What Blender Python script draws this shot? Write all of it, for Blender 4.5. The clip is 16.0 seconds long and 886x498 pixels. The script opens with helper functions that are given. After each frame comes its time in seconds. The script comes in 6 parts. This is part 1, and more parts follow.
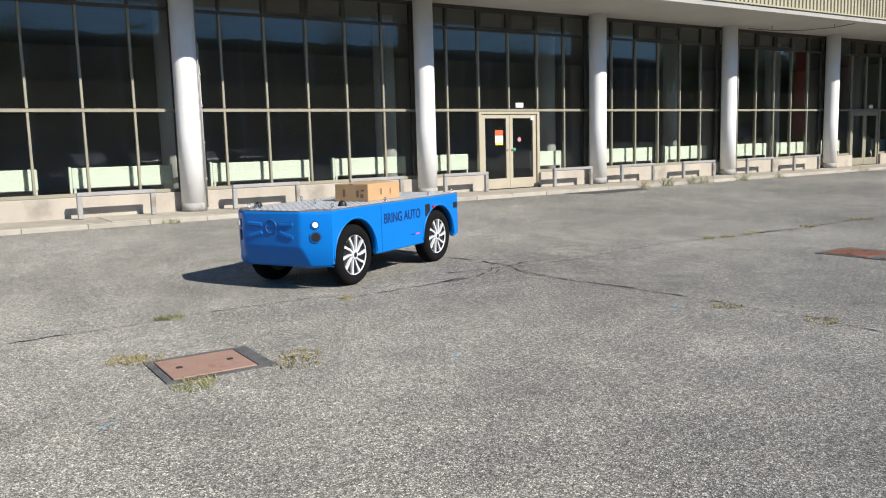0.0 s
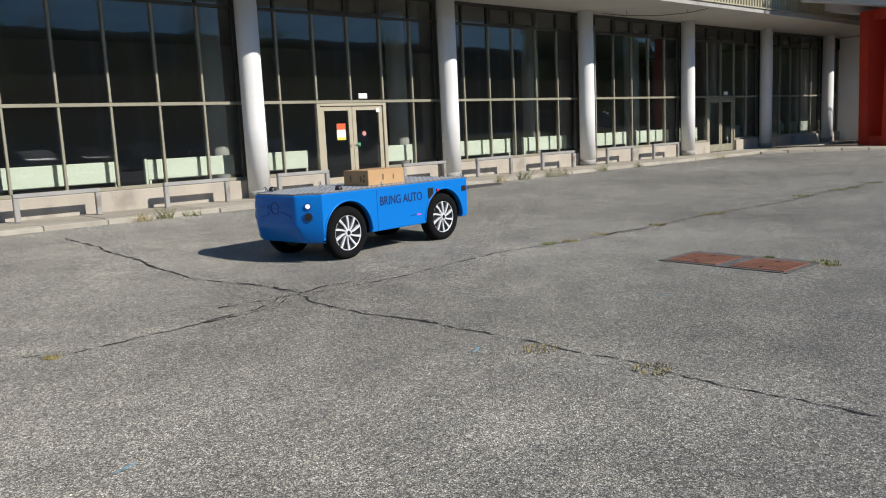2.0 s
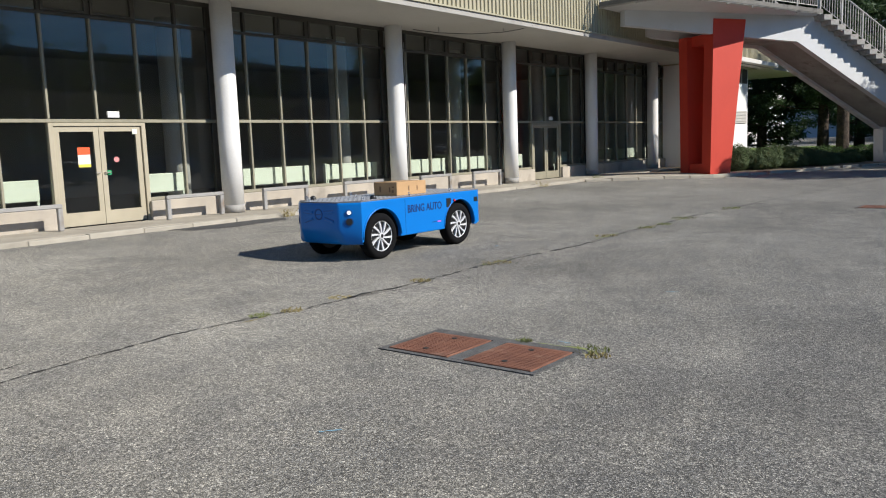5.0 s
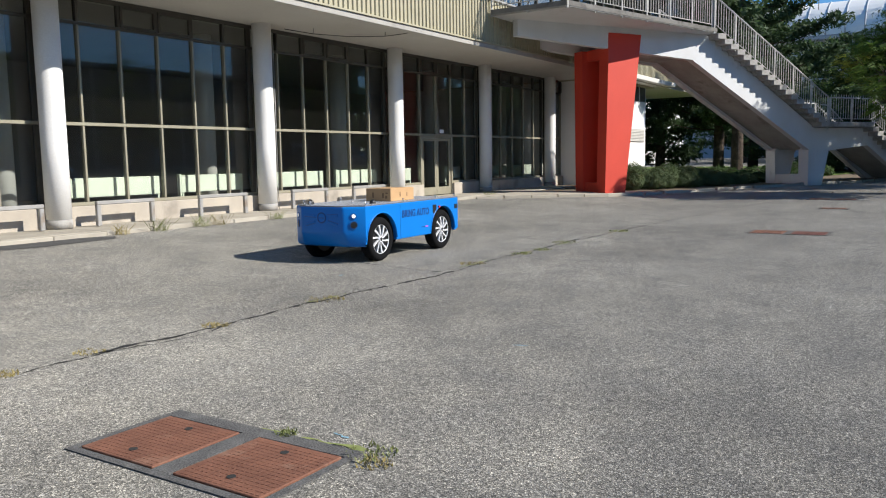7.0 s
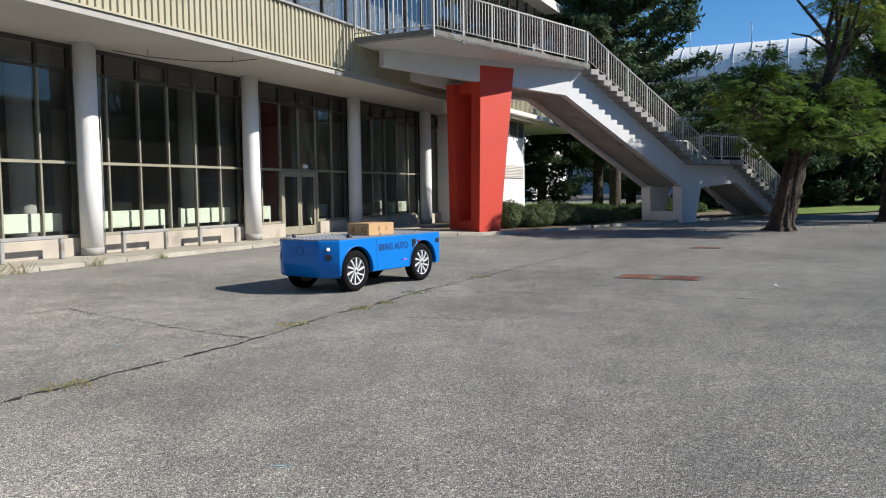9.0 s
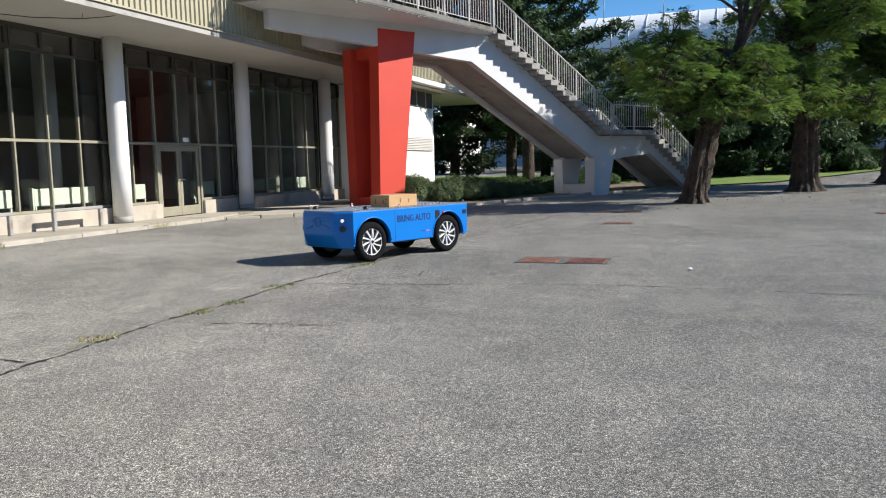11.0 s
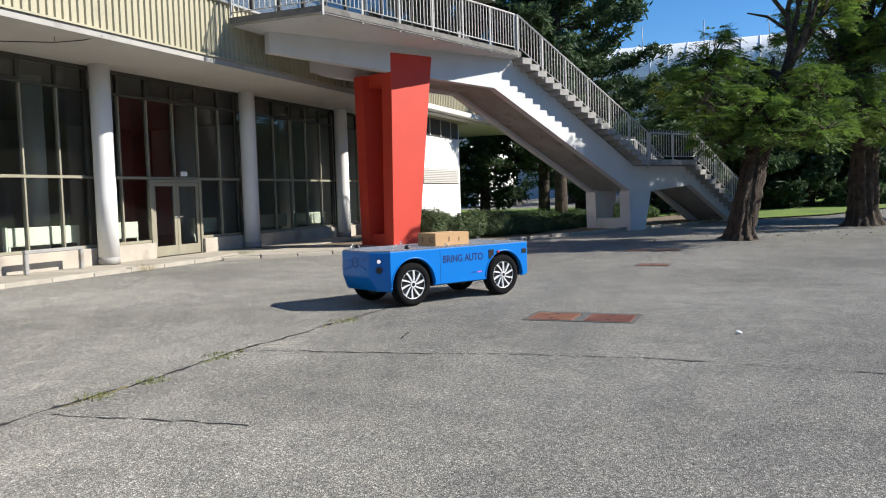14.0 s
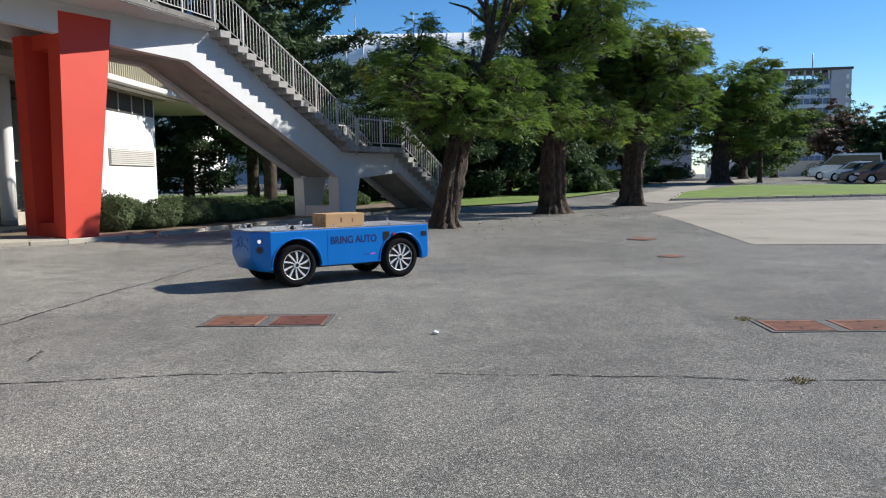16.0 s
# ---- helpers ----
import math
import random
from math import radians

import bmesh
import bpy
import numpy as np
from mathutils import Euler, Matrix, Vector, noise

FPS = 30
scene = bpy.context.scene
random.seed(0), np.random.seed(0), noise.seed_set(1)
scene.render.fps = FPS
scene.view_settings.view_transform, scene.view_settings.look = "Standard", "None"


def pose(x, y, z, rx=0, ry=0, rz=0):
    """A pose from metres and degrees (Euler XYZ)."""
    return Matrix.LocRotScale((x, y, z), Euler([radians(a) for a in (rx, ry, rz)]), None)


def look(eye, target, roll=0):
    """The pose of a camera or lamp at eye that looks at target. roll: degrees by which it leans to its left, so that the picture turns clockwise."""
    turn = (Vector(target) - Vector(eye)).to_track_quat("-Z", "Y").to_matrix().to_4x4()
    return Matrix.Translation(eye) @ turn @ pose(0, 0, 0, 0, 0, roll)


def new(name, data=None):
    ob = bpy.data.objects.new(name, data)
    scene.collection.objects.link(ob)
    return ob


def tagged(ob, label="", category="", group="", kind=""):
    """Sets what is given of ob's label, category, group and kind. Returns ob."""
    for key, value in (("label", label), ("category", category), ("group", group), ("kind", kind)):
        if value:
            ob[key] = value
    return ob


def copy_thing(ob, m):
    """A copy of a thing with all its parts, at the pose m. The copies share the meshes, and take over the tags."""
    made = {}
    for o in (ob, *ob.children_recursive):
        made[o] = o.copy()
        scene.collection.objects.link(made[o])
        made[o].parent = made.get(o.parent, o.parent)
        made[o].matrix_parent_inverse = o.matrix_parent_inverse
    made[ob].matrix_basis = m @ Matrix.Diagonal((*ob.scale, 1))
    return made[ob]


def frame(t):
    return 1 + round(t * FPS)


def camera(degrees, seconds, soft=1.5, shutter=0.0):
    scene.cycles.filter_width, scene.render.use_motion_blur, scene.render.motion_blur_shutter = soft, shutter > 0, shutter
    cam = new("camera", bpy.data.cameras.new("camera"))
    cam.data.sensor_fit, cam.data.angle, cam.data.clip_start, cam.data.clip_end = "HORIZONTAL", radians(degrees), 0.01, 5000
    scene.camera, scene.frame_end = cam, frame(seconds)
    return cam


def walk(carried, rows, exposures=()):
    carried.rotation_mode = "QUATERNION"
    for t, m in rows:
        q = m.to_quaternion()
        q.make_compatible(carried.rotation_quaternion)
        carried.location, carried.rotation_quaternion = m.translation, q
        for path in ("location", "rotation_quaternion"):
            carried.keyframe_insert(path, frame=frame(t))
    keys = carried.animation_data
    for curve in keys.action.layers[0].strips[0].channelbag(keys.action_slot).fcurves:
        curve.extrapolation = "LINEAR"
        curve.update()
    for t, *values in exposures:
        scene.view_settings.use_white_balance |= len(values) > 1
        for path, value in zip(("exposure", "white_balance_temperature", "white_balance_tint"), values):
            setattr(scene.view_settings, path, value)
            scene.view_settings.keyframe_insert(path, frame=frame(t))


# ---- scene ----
cam = camera(58.1, 16.0, soft=1.1)
PATH = [
    (0, (-0.206, 0.368, 1.401), (0.873, 2.032, 1.141), -1.6),
    (0.5, (0.205, 0.595, 1.417), (1.342, 2.218, 1.148), -2.6),
    (1, (0.664, 0.803, 1.431), (1.802, 2.422, 1.141), -1.9),
    (1.5, (1.104, 1.013, 1.42), (2.342, 2.555, 1.124), -2.1),
    (2, (1.542, 1.155, 1.427), (2.843, 2.646, 1.136), -2.7),
    (2.5, (1.987, 1.278, 1.456), (3.326, 2.738, 1.18), -1.9),
    (3, (2.452, 1.432, 1.465), (3.869, 2.818, 1.201), -2.3),
    (3.5, (2.94, 1.54, 1.458), (4.367, 2.913, 1.177), -3.3),
    (4, (3.436, 1.601, 1.48), (4.898, 2.935, 1.194), -2.7),
    (4.5, (3.912, 1.72, 1.49), (5.442, 2.981, 1.228), -2.6),
    (4.7, (4.101, 1.759, 1.481), (5.637, 3.014, 1.224), -2.4),
    (6.8, (6.157, 2.101, 1.418), (7.825, 3.181, 1.192), -1.0),
    (7, (6.341, 2.136, 1.418), (8.018, 3.202, 1.194), -0.9),
    (7.5, (6.819, 2.171, 1.462), (8.513, 3.216, 1.265), -1.1),
    (8, (7.297, 2.173, 1.467), (9.022, 3.17, 1.289), -0.0),
    (8.5, (7.765, 2.23, 1.457), (9.549, 3.125, 1.326), -0.1),
    (9, (8.204, 2.259, 1.464), (10.015, 3.096, 1.323), -0.8),
    (9.5, (8.651, 2.279, 1.462), (10.461, 3.108, 1.276), -0.2),
    (10, (9.124, 2.336, 1.467), (10.965, 3.09, 1.269), -1.0),
    (10.2, (9.306, 2.355, 1.466), (11.165, 3.067, 1.269), -1.4),
    (12.3, (11.061, 2.339, 1.495), (12.945, 2.977, 1.279), -1.4),
    (12.5, (11.19, 2.353, 1.503), (13.065, 3.018, 1.297), -0.9),
    (13, (11.511, 2.412, 1.508), (13.383, 3.096, 1.344), -1.2),
    (13.5, (11.801, 2.455, 1.519), (13.667, 3.161, 1.379), -2.6),
    (14, (12.097, 2.456, 1.529), (13.946, 3.206, 1.399), -1.7),
    (14.5, (12.411, 2.463, 1.516), (14.271, 3.185, 1.389), -1.3),
    (15, (12.755, 2.476, 1.53), (14.669, 3.041, 1.403), -2.2),
    (15.5, (13.088, 2.438, 1.521), (15.051, 2.786, 1.369), -1.6),
    (16, (13.351, 2.366, 1.509), (15.341, 2.437, 1.33), -0.8),
]
walk(cam, [(t, look(eye, target, roll)) for t, eye, target, roll in PATH],
     exposures=[(0, 0.30), (0.5, 0.28), (1, -0.04), (2, -0.04), (2.5, 0.08), (3.5, 0.08), (4.5, 0.08), (7, 0.32), (9, 0.30), (10, 0.40), (12.5, 0.52), (14.5, 0.52), (15.2, 0.38), (16, 0.42)])

# world and sun
SUN = Vector((-0.35, 1.0, -0.75)).normalized()
world = bpy.data.worlds.new("sky")
scene.world = world
world.use_nodes = True
wn = world.node_tree.nodes
sky = wn.new("ShaderNodeTexSky")
sky.sky_type, sky.sun_disc = "NISHITA", False
sky.sun_elevation = math.asin(-SUN.z)
sky.sun_rotation = math.atan2(-SUN.x, -SUN.y)
sky.altitude = 1500
sky.air_density, sky.dust_density, sky.ozone_density = 1.0, 0.0, 5.0
deep = wn.new("ShaderNodeHueSaturation")
deep.inputs["Saturation"].default_value = 1.2
world.node_tree.links.new(sky.outputs[0], deep.inputs["Color"])
world.node_tree.links.new(deep.outputs[0], wn["Background"].inputs[0])
wn["Background"].inputs[1].default_value = 0.107
sun = new("sun", bpy.data.lights.new("sun", "SUN"))
sun.data.energy, sun.data.angle, sun.data.color = 5.7, radians(0.5), (1.0, 0.955, 0.88)
sun.rotation_euler = SUN.to_track_quat("-Z", "Y").to_euler()


# ---- materials ----
def mat(name, a, b=None, rough=0.6, scale=8.0, fine=90.0, bump=0.15, metal=0.0, coat=0.0, mix=0.5, spread=0.0, dirt=None, dirt_scale=1.2, dirt_at=0.56, dist=0.01):
    """A surface of two tones mixed by coarse and fine noise, with an optional stain colour and fine relief."""
    m = bpy.data.materials.new(name)
    m.use_nodes = True
    nt = m.node_tree
    n, l = nt.nodes, nt.links
    bsdf = n["Principled BSDF"]
    b = b or tuple(c * 0.8 for c in a)
    tc = n.new("ShaderNodeTexCoord")
    n1 = n.new("ShaderNodeTexNoise"); n1.inputs["Scale"].default_value = scale; n1.inputs["Detail"].default_value = 6
    n2 = n.new("ShaderNodeTexNoise"); n2.inputs["Scale"].default_value = fine; n2.inputs["Detail"].default_value = 3
    for q in (n1, n2):
        l.new(tc.outputs["Object"], q.inputs["Vector"])
    mx = n.new("ShaderNodeMath"); mx.operation = "MULTIPLY_ADD"; mx.inputs[1].default_value = mix; 
    l.new(n1.outputs[0], mx.inputs[0])
    m2 = n.new("ShaderNodeMath"); m2.operation = "MULTIPLY"; m2.inputs[1].default_value = 1 - mix
    l.new(n2.outputs[0], m2.inputs[0]); l.new(m2.outputs[0], mx.inputs[2])
    rp = n.new("ShaderNodeValToRGB")
    rp.color_ramp.elements[0].position, rp.color_ramp.elements[1].position = 0.38, 0.62
    rp.color_ramp.elements[0].color, rp.color_ramp.elements[1].color = (*b, 1), (*a, 1)
    l.new(mx.outputs[0], rp.inputs[0])
    col = rp.outputs[0]
    if dirt:
        n3 = n.new("ShaderNodeTexNoise"); n3.inputs["Scale"].default_value = dirt_scale; n3.inputs["Detail"].default_value = 8; n3.inputs["Roughness"].default_value = 0.65
        l.new(tc.outputs["Object"], n3.inputs["Vector"])
        r3 = n.new("ShaderNodeValToRGB")
        r3.color_ramp.elements[0].position, r3.color_ramp.elements[1].position = dirt_at, dirt_at + 0.12
        r3.color_ramp.elements[0].color, r3.color_ramp.elements[1].color = (0, 0, 0, 1), (0.8, 0.8, 0.8, 1)
        l.new(n3.outputs[0], r3.inputs[0])
        mc = n.new("ShaderNodeMix"); mc.data_type = "RGBA"
        l.new(r3.outputs[0], mc.inputs[0]); l.new(col, mc.inputs[6]); mc.inputs[7].default_value = (*dirt, 1)
        col = mc.outputs[2]
    if spread:
        oi = n.new("ShaderNodeObjectInfo"); hs = n.new("ShaderNodeHueSaturation")
        mr = n.new("ShaderNodeMapRange"); mr.inputs[3].default_value, mr.inputs[4].default_value = 1 - spread, 1 + spread
        l.new(oi.outputs["Random"], mr.inputs[0]); l.new(mr.outputs[0], hs.inputs["Value"]); l.new(col, hs.inputs["Color"])
        col = hs.outputs[0]
    l.new(col, bsdf.inputs["Base Color"])
    bsdf.inputs["Roughness"].default_value, bsdf.inputs["Metallic"].default_value, bsdf.inputs["Coat Weight"].default_value = rough, metal, coat
    if bump:
        bp = n.new("ShaderNodeBump"); bp.inputs["Strength"].default_value, bp.inputs["Distance"].default_value = bump, dist
        l.new(mx.outputs[0], bp.inputs["Height"]); l.new(bp.outputs[0], bsdf.inputs["Normal"])
    return m


def glass_mat(name, tint, gloss=1.0, ior=1.5, veil=0.006):
    m = bpy.data.materials.new(name)
    m.use_nodes = True
    n, l = m.node_tree.nodes, m.node_tree.links
    n.remove(n["Principled BSDF"])
    tr = n.new("ShaderNodeBsdfTransparent"); tr.inputs[0].default_value = (*tint, 1)
    gl = n.new("ShaderNodeBsdfGlossy"); gl.inputs["Roughness"].default_value = 0.0
    gl.inputs["Color"].default_value = (gloss, gloss, gloss, 1)
    fr = n.new("ShaderNodeFresnel"); fr.inputs[0].default_value = ior
    tc = n.new("ShaderNodeTexCoord"); nz = n.new("ShaderNodeTexNoise"); nz.inputs["Scale"].default_value = 0.9
    bp = n.new("ShaderNodeBump"); bp.inputs["Strength"].default_value, bp.inputs["Distance"].default_value = 0.08, 0.02
    l.new(tc.outputs["Object"], nz.inputs["Vector"]); l.new(nz.outputs[0], bp.inputs["Height"]); l.new(bp.outputs[0], gl.inputs["Normal"])
    # a faint diffuse veil, added to lift the blacks of the panes
    df = n.new("ShaderNodeBsdfDiffuse"); df.inputs["Color"].default_value = (0.55, 0.54, 0.52, 1)
    du = n.new("ShaderNodeMixShader"); du.inputs[0].default_value = veil
    l.new(tr.outputs[0], du.inputs[1]); l.new(df.outputs[0], du.inputs[2])
    mx = n.new("ShaderNodeMixShader")
    l.new(fr.outputs[0], mx.inputs[0]); l.new(du.outputs[0], mx.inputs[1]); l.new(gl.outputs[0], mx.inputs[2])
    l.new(mx.outputs[0], n["Material Output"].inputs[0])
    return m


def glow_mat(name, colour, strength):
    m = bpy.data.materials.new(name)
    m.use_nodes = True
    b = m.node_tree.nodes["Principled BSDF"]
    b.inputs["Base Color"].default_value = (*colour, 1)
    b.inputs["Emission Color"].default_value, b.inputs["Emission Strength"].default_value = (*colour, 1), strength
    return m


def asphalt_mat():
    """Old worn asphalt: light aggregate in dark binder, broad pale and dark patches, a few oil stains."""
    m = mat("asphalt", (0.17, 0.168, 0.16), (0.075, 0.075, 0.072), rough=0.88, scale=0.5, fine=60, bump=0.5, mix=0.25, dist=0.006)
    n, l = m.node_tree.nodes, m.node_tree.links
    bsdf = n["Principled BSDF"]
    tc = n.new("ShaderNodeTexCoord")
    vo = n.new("ShaderNodeTexVoronoi"); vo.inputs["Scale"].default_value = 165
    l.new(tc.outputs["Object"], vo.inputs["Vector"])
    sep = n.new("ShaderNodeSeparateColor"); l.new(vo.outputs["Color"], sep.inputs[0])
    stone = n.new("ShaderNodeValToRGB")
    e = stone.color_ramp.elements
    e[0].position, e[0].color = 0.0, (0.066, 0.064, 0.058, 1)
    e[1].position, e[1].color = 1.0, (0.60, 0.575, 0.515, 1)
    k = e.new(0.42); k.color = (0.166, 0.161, 0.148, 1)
    k = e.new(0.8); k.color = (0.31, 0.298, 0.272, 1)
    l.new(sep.outputs[0], stone.inputs[0])
    big = n.new("ShaderNodeTexNoise"); big.inputs["Scale"].default_value = 0.22; big.inputs["Detail"].default_value = 7; big.inputs["Roughness"].default_value = 0.62
    l.new(tc.outputs["Object"], big.inputs["Vector"])
    br = n.new("ShaderNodeMapRange"); br.inputs[1].default_value, br.inputs[2].default_value = 0.35, 0.65; br.inputs[3].default_value, br.inputs[4].default_value = 0.74, 1.2
    l.new(big.outputs[0], br.inputs[0])
    mul = n.new("ShaderNodeMix"); mul.data_type, mul.blend_type = "RGBA", "MULTIPLY"; mul.inputs[0].default_value = 1
    l.new(stone.outputs[0], mul.inputs[6]); l.new(br.outputs[0], mul.inputs[7])
    mid = n.new("ShaderNodeTexNoise"); mid.inputs["Scale"].default_value = 1.7; mid.inputs["Detail"].default_value = 9; mid.inputs["Roughness"].default_value = 0.7
    l.new(tc.outputs["Object"], mid.inputs["Vector"])
    tint = n.new("ShaderNodeValToRGB")
    tint.color_ramp.elements[0].position, tint.color_ramp.elements[0].color = 0.38, (0.80, 0.79, 0.765, 1)
    tint.color_ramp.elements[1].position, tint.color_ramp.elements[1].color = 0.66, (1.13, 1.10, 1.02, 1)
    l.new(mid.outputs[0], tint.inputs[0])
    mu2 = n.new("ShaderNodeMix"); mu2.data_type, mu2.blend_type = "RGBA", "MULTIPLY"; mu2.inputs[0].default_value = 1
    l.new(mul.outputs[2], mu2.inputs[6]); l.new(tint.outputs[0], mu2.inputs[7])
    grit = n.new("ShaderNodeTexNoise"); grit.inputs["Scale"].default_value = 26; grit.inputs["Detail"].default_value = 5; grit.inputs["Roughness"].default_value = 0.75
    l.new(tc.outputs["Object"], grit.inputs["Vector"])
    gr = n.new("ShaderNodeMapRange"); gr.inputs[1].default_value, gr.inputs[2].default_value = 0.36, 0.64; gr.inputs[3].default_value, gr.inputs[4].default_value = 0.74, 1.27
    l.new(grit.outputs[0], gr.inputs[0])
    mu3 = n.new("ShaderNodeMix"); mu3.data_type, mu3.blend_type = "RGBA", "MULTIPLY"; mu3.inputs[0].default_value = 1
    l.new(mu2.outputs[2], mu3.inputs[6]); l.new(gr.outputs[0], mu3.inputs[7])
    # scattered coarse chips and pits
    v2 = n.new("ShaderNodeTexVoronoi"); v2.inputs["Scale"].default_value = 85
    l.new(tc.outputs["Object"], v2.inputs["Vector"])
    s2 = n.new("ShaderNodeSeparateColor"); l.new(v2.outputs["Color"], s2.inputs[0])
    c2 = n.new("ShaderNodeMapRange"); c2.inputs[3].default_value, c2.inputs[4].default_value = 0.66, 1.36
    l.new(s2.outputs[1], c2.inputs[0])
    mu4 = n.new("ShaderNodeMix"); mu4.data_type, mu4.blend_type = "RGBA", "MULTIPLY"; mu4.inputs[0].default_value = 1
    l.new(mu3.outputs[2], mu4.inputs[6]); l.new(c2.outputs[0], mu4.inputs[7])
    l.new(mu4.outputs[2], bsdf.inputs["Base Color"])
    bp = n.new("ShaderNodeBump"); bp.inputs["Strength"].default_value, bp.inputs["Distance"].default_value = 0.55, 0.008
    l.new(vo.outputs["Distance"], bp.inputs["Height"]); l.new(bp.outputs[0], bsdf.inputs["Normal"])
    bsdf.inputs["Diffuse Roughness"].default_value = 0.6
    return m


ASPHALT = asphalt_mat()
PAVING = mat("paving", (0.42, 0.38, 0.31), (0.30, 0.27, 0.22), 0.9, 1.5, 60, 0.4, dirt=(0.16, 0.145, 0.12), dirt_scale=0.9, spread=0.1)
KERB = mat("kerb_stone", (0.44, 0.40, 0.33), (0.33, 0.30, 0.245), 0.9, 3, 80, 0.5, dirt=(0.21, 0.19, 0.155), spread=0.10)
PLINTH = mat("plinth_concrete", (0.46, 0.41, 0.34), (0.36, 0.32, 0.27), 0.9, 2, 70, 0.3, dirt=(0.26, 0.23, 0.19))
COLUMN = mat("column_paint", (0.78, 0.77, 0.75), (0.70, 0.69, 0.67), 0.75, 1.2, 40, 0.15, dirt=(0.58, 0.56, 0.52), dirt_at=0.6)
CONCRETE = mat("raw_concrete", (0.40, 0.385, 0.36), (0.28, 0.27, 0.25), 0.9, 1.5, 60, 0.4, dirt=(0.16, 0.14, 0.12))
SOFFIT = mat("soffit_plaster", (0.62, 0.60, 0.56), (0.54, 0.52, 0.48), 0.85, 0.8, 40, 0.1, dirt=(0.48, 0.45, 0.41), dirt_at=0.6)
CORRUGATED = mat("corrugated_cladding", (0.42, 0.385, 0.27), (0.36, 0.33, 0.23), 0.55, 0.7, 30, 0.05, dirt=(0.27, 0.24, 0.17), dirt_at=0.6)
STAINED = mat("stained_concrete", (0.21, 0.20, 0.18), (0.12, 0.112, 0.10), 0.9, 2, 60, 0.5, dirt=(0.07, 0.065, 0.06), dirt_scale=2.5)
EAVE = mat("grey_eave_edge", (0.40, 0.385, 0.355), (0.33, 0.315, 0.29), 0.85, 1.2, 50, 0.3, dirt=(0.22, 0.21, 0.19), dirt_scale=0.8)
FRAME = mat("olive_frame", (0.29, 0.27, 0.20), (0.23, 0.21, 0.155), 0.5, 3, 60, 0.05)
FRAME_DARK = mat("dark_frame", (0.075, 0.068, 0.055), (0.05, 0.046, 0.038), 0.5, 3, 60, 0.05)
DOORFRAME = mat("door_frame", (0.44, 0.39, 0.29), (0.37, 0.33, 0.24), 0.45, 3, 60, 0.05)
PANEL = mat("pale_panel", (0.70, 0.76, 0.66), (0.64, 0.70, 0.60), 0.6, 2, 40, 0.03)
STEEL = mat("painted_steel", (0.40, 0.39, 0.37), (0.30, 0.29, 0.28), 0.5, 4, 90, 0.15, metal=0.3, dirt=(0.22, 0.16, 0.11), dirt_at=0.62)
RAIL = mat("weathered_white_rail", (0.52, 0.51, 0.48), (0.36, 0.35, 0.33), 0.55, 5, 60, 0.1, dirt=(0.3, 0.24, 0.19), dirt_at=0.62)
RED = mat("red_paint", (0.62, 0.055, 0.028), (0.55, 0.046, 0.024), 0.6, 0.9, 50, 0.15, dirt=(0.44, 0.05, 0.03), dirt_at=0.62)
STAIRPAINT = mat("stair_white", (0.66, 0.67, 0.68), (0.58, 0.58, 0.58), 0.8, 0.9, 50, 0.2, dirt=(0.42, 0.40, 0.37), dirt_at=0.6)
WHITEWALL = mat("white_render", (0.78, 0.78, 0.76), (0.72, 0.72, 0.70), 0.8, 0.8, 40, 0.1)
FLOOR_IN = mat("hall_floor", (0.13, 0.125, 0.115), (0.10, 0.095, 0.09), 0.35, 0.8, 30, 0.02)
WALL_IN = mat("hall_wall", (0.42, 0.41, 0.39), (0.34, 0.33, 0.32), 0.8, 0.6, 30, 0.05)
GLASS = glass_mat("window_glass", (0.72, 0.76, 0.72), 1.0, 1.6)
UPGLASS = glass_mat("upper_glass", (0.25, 0.28, 0.30), 1.0, 2.2)
CLEAR = bpy.data.materials.new("glass_inner_face")
CLEAR.use_nodes = True
_t = CLEAR.node_tree.nodes.new("ShaderNodeBsdfTransparent")
CLEAR.node_tree.links.new(_t.outputs[0], CLEAR.node_tree.nodes["Material Output"].inputs[0])
RUST = mat("rusty_iron", (0.26, 0.115, 0.07), (0.16, 0.068, 0.042), 0.75, 5, 90, 0.5, metal=0.2, dirt=(0.30, 0.18, 0.125), dirt_scale=4)
RUST_PALE = mat("pale_rusty_plate", (0.42, 0.265, 0.195), (0.34, 0.205, 0.15), 0.75, 5, 90, 0.4, metal=0.2, dirt=(0.25, 0.12, 0.08), dirt_scale=4)
IRONFRAME = mat("patched_surround", (0.16, 0.155, 0.148), (0.045, 0.044, 0.042), 0.95, 9, 110, 0.9, mix=0.3)
TAR = mat("crack_tar", (0.028, 0.027, 0.025), (0.015, 0.015, 0.014), 0.9, 8, 90, 0.4)
CONCRETE_SLAB = mat("pale_slab", (0.32, 0.29, 0.24), (0.24, 0.22, 0.182), 0.9, 0.5, 60, 0.3, dirt=(0.16, 0.145, 0.12), dirt_scale=0.4)
LAWN = mat("lawn", (0.145, 0.225, 0.028), (0.08, 0.135, 0.016), 0.95, 0.8, 30, 0.6, dirt=(0.22, 0.22, 0.08), dirt_scale=0.5)
SOIL = mat("soil_litter", (0.20, 0.15, 0.10), (0.11, 0.085, 0.055), 0.95, 2, 50, 0.8)
WEED = mat("weed_leaf", (0.22, 0.24, 0.08), (0.14, 0.17, 0.05), 0.8, 10, 60, 0, spread=0.2)
DRYWEED = mat("dry_weed", (0.34, 0.27, 0.10), (0.22, 0.18, 0.07), 0.8, 10, 60, 0, spread=0.2)
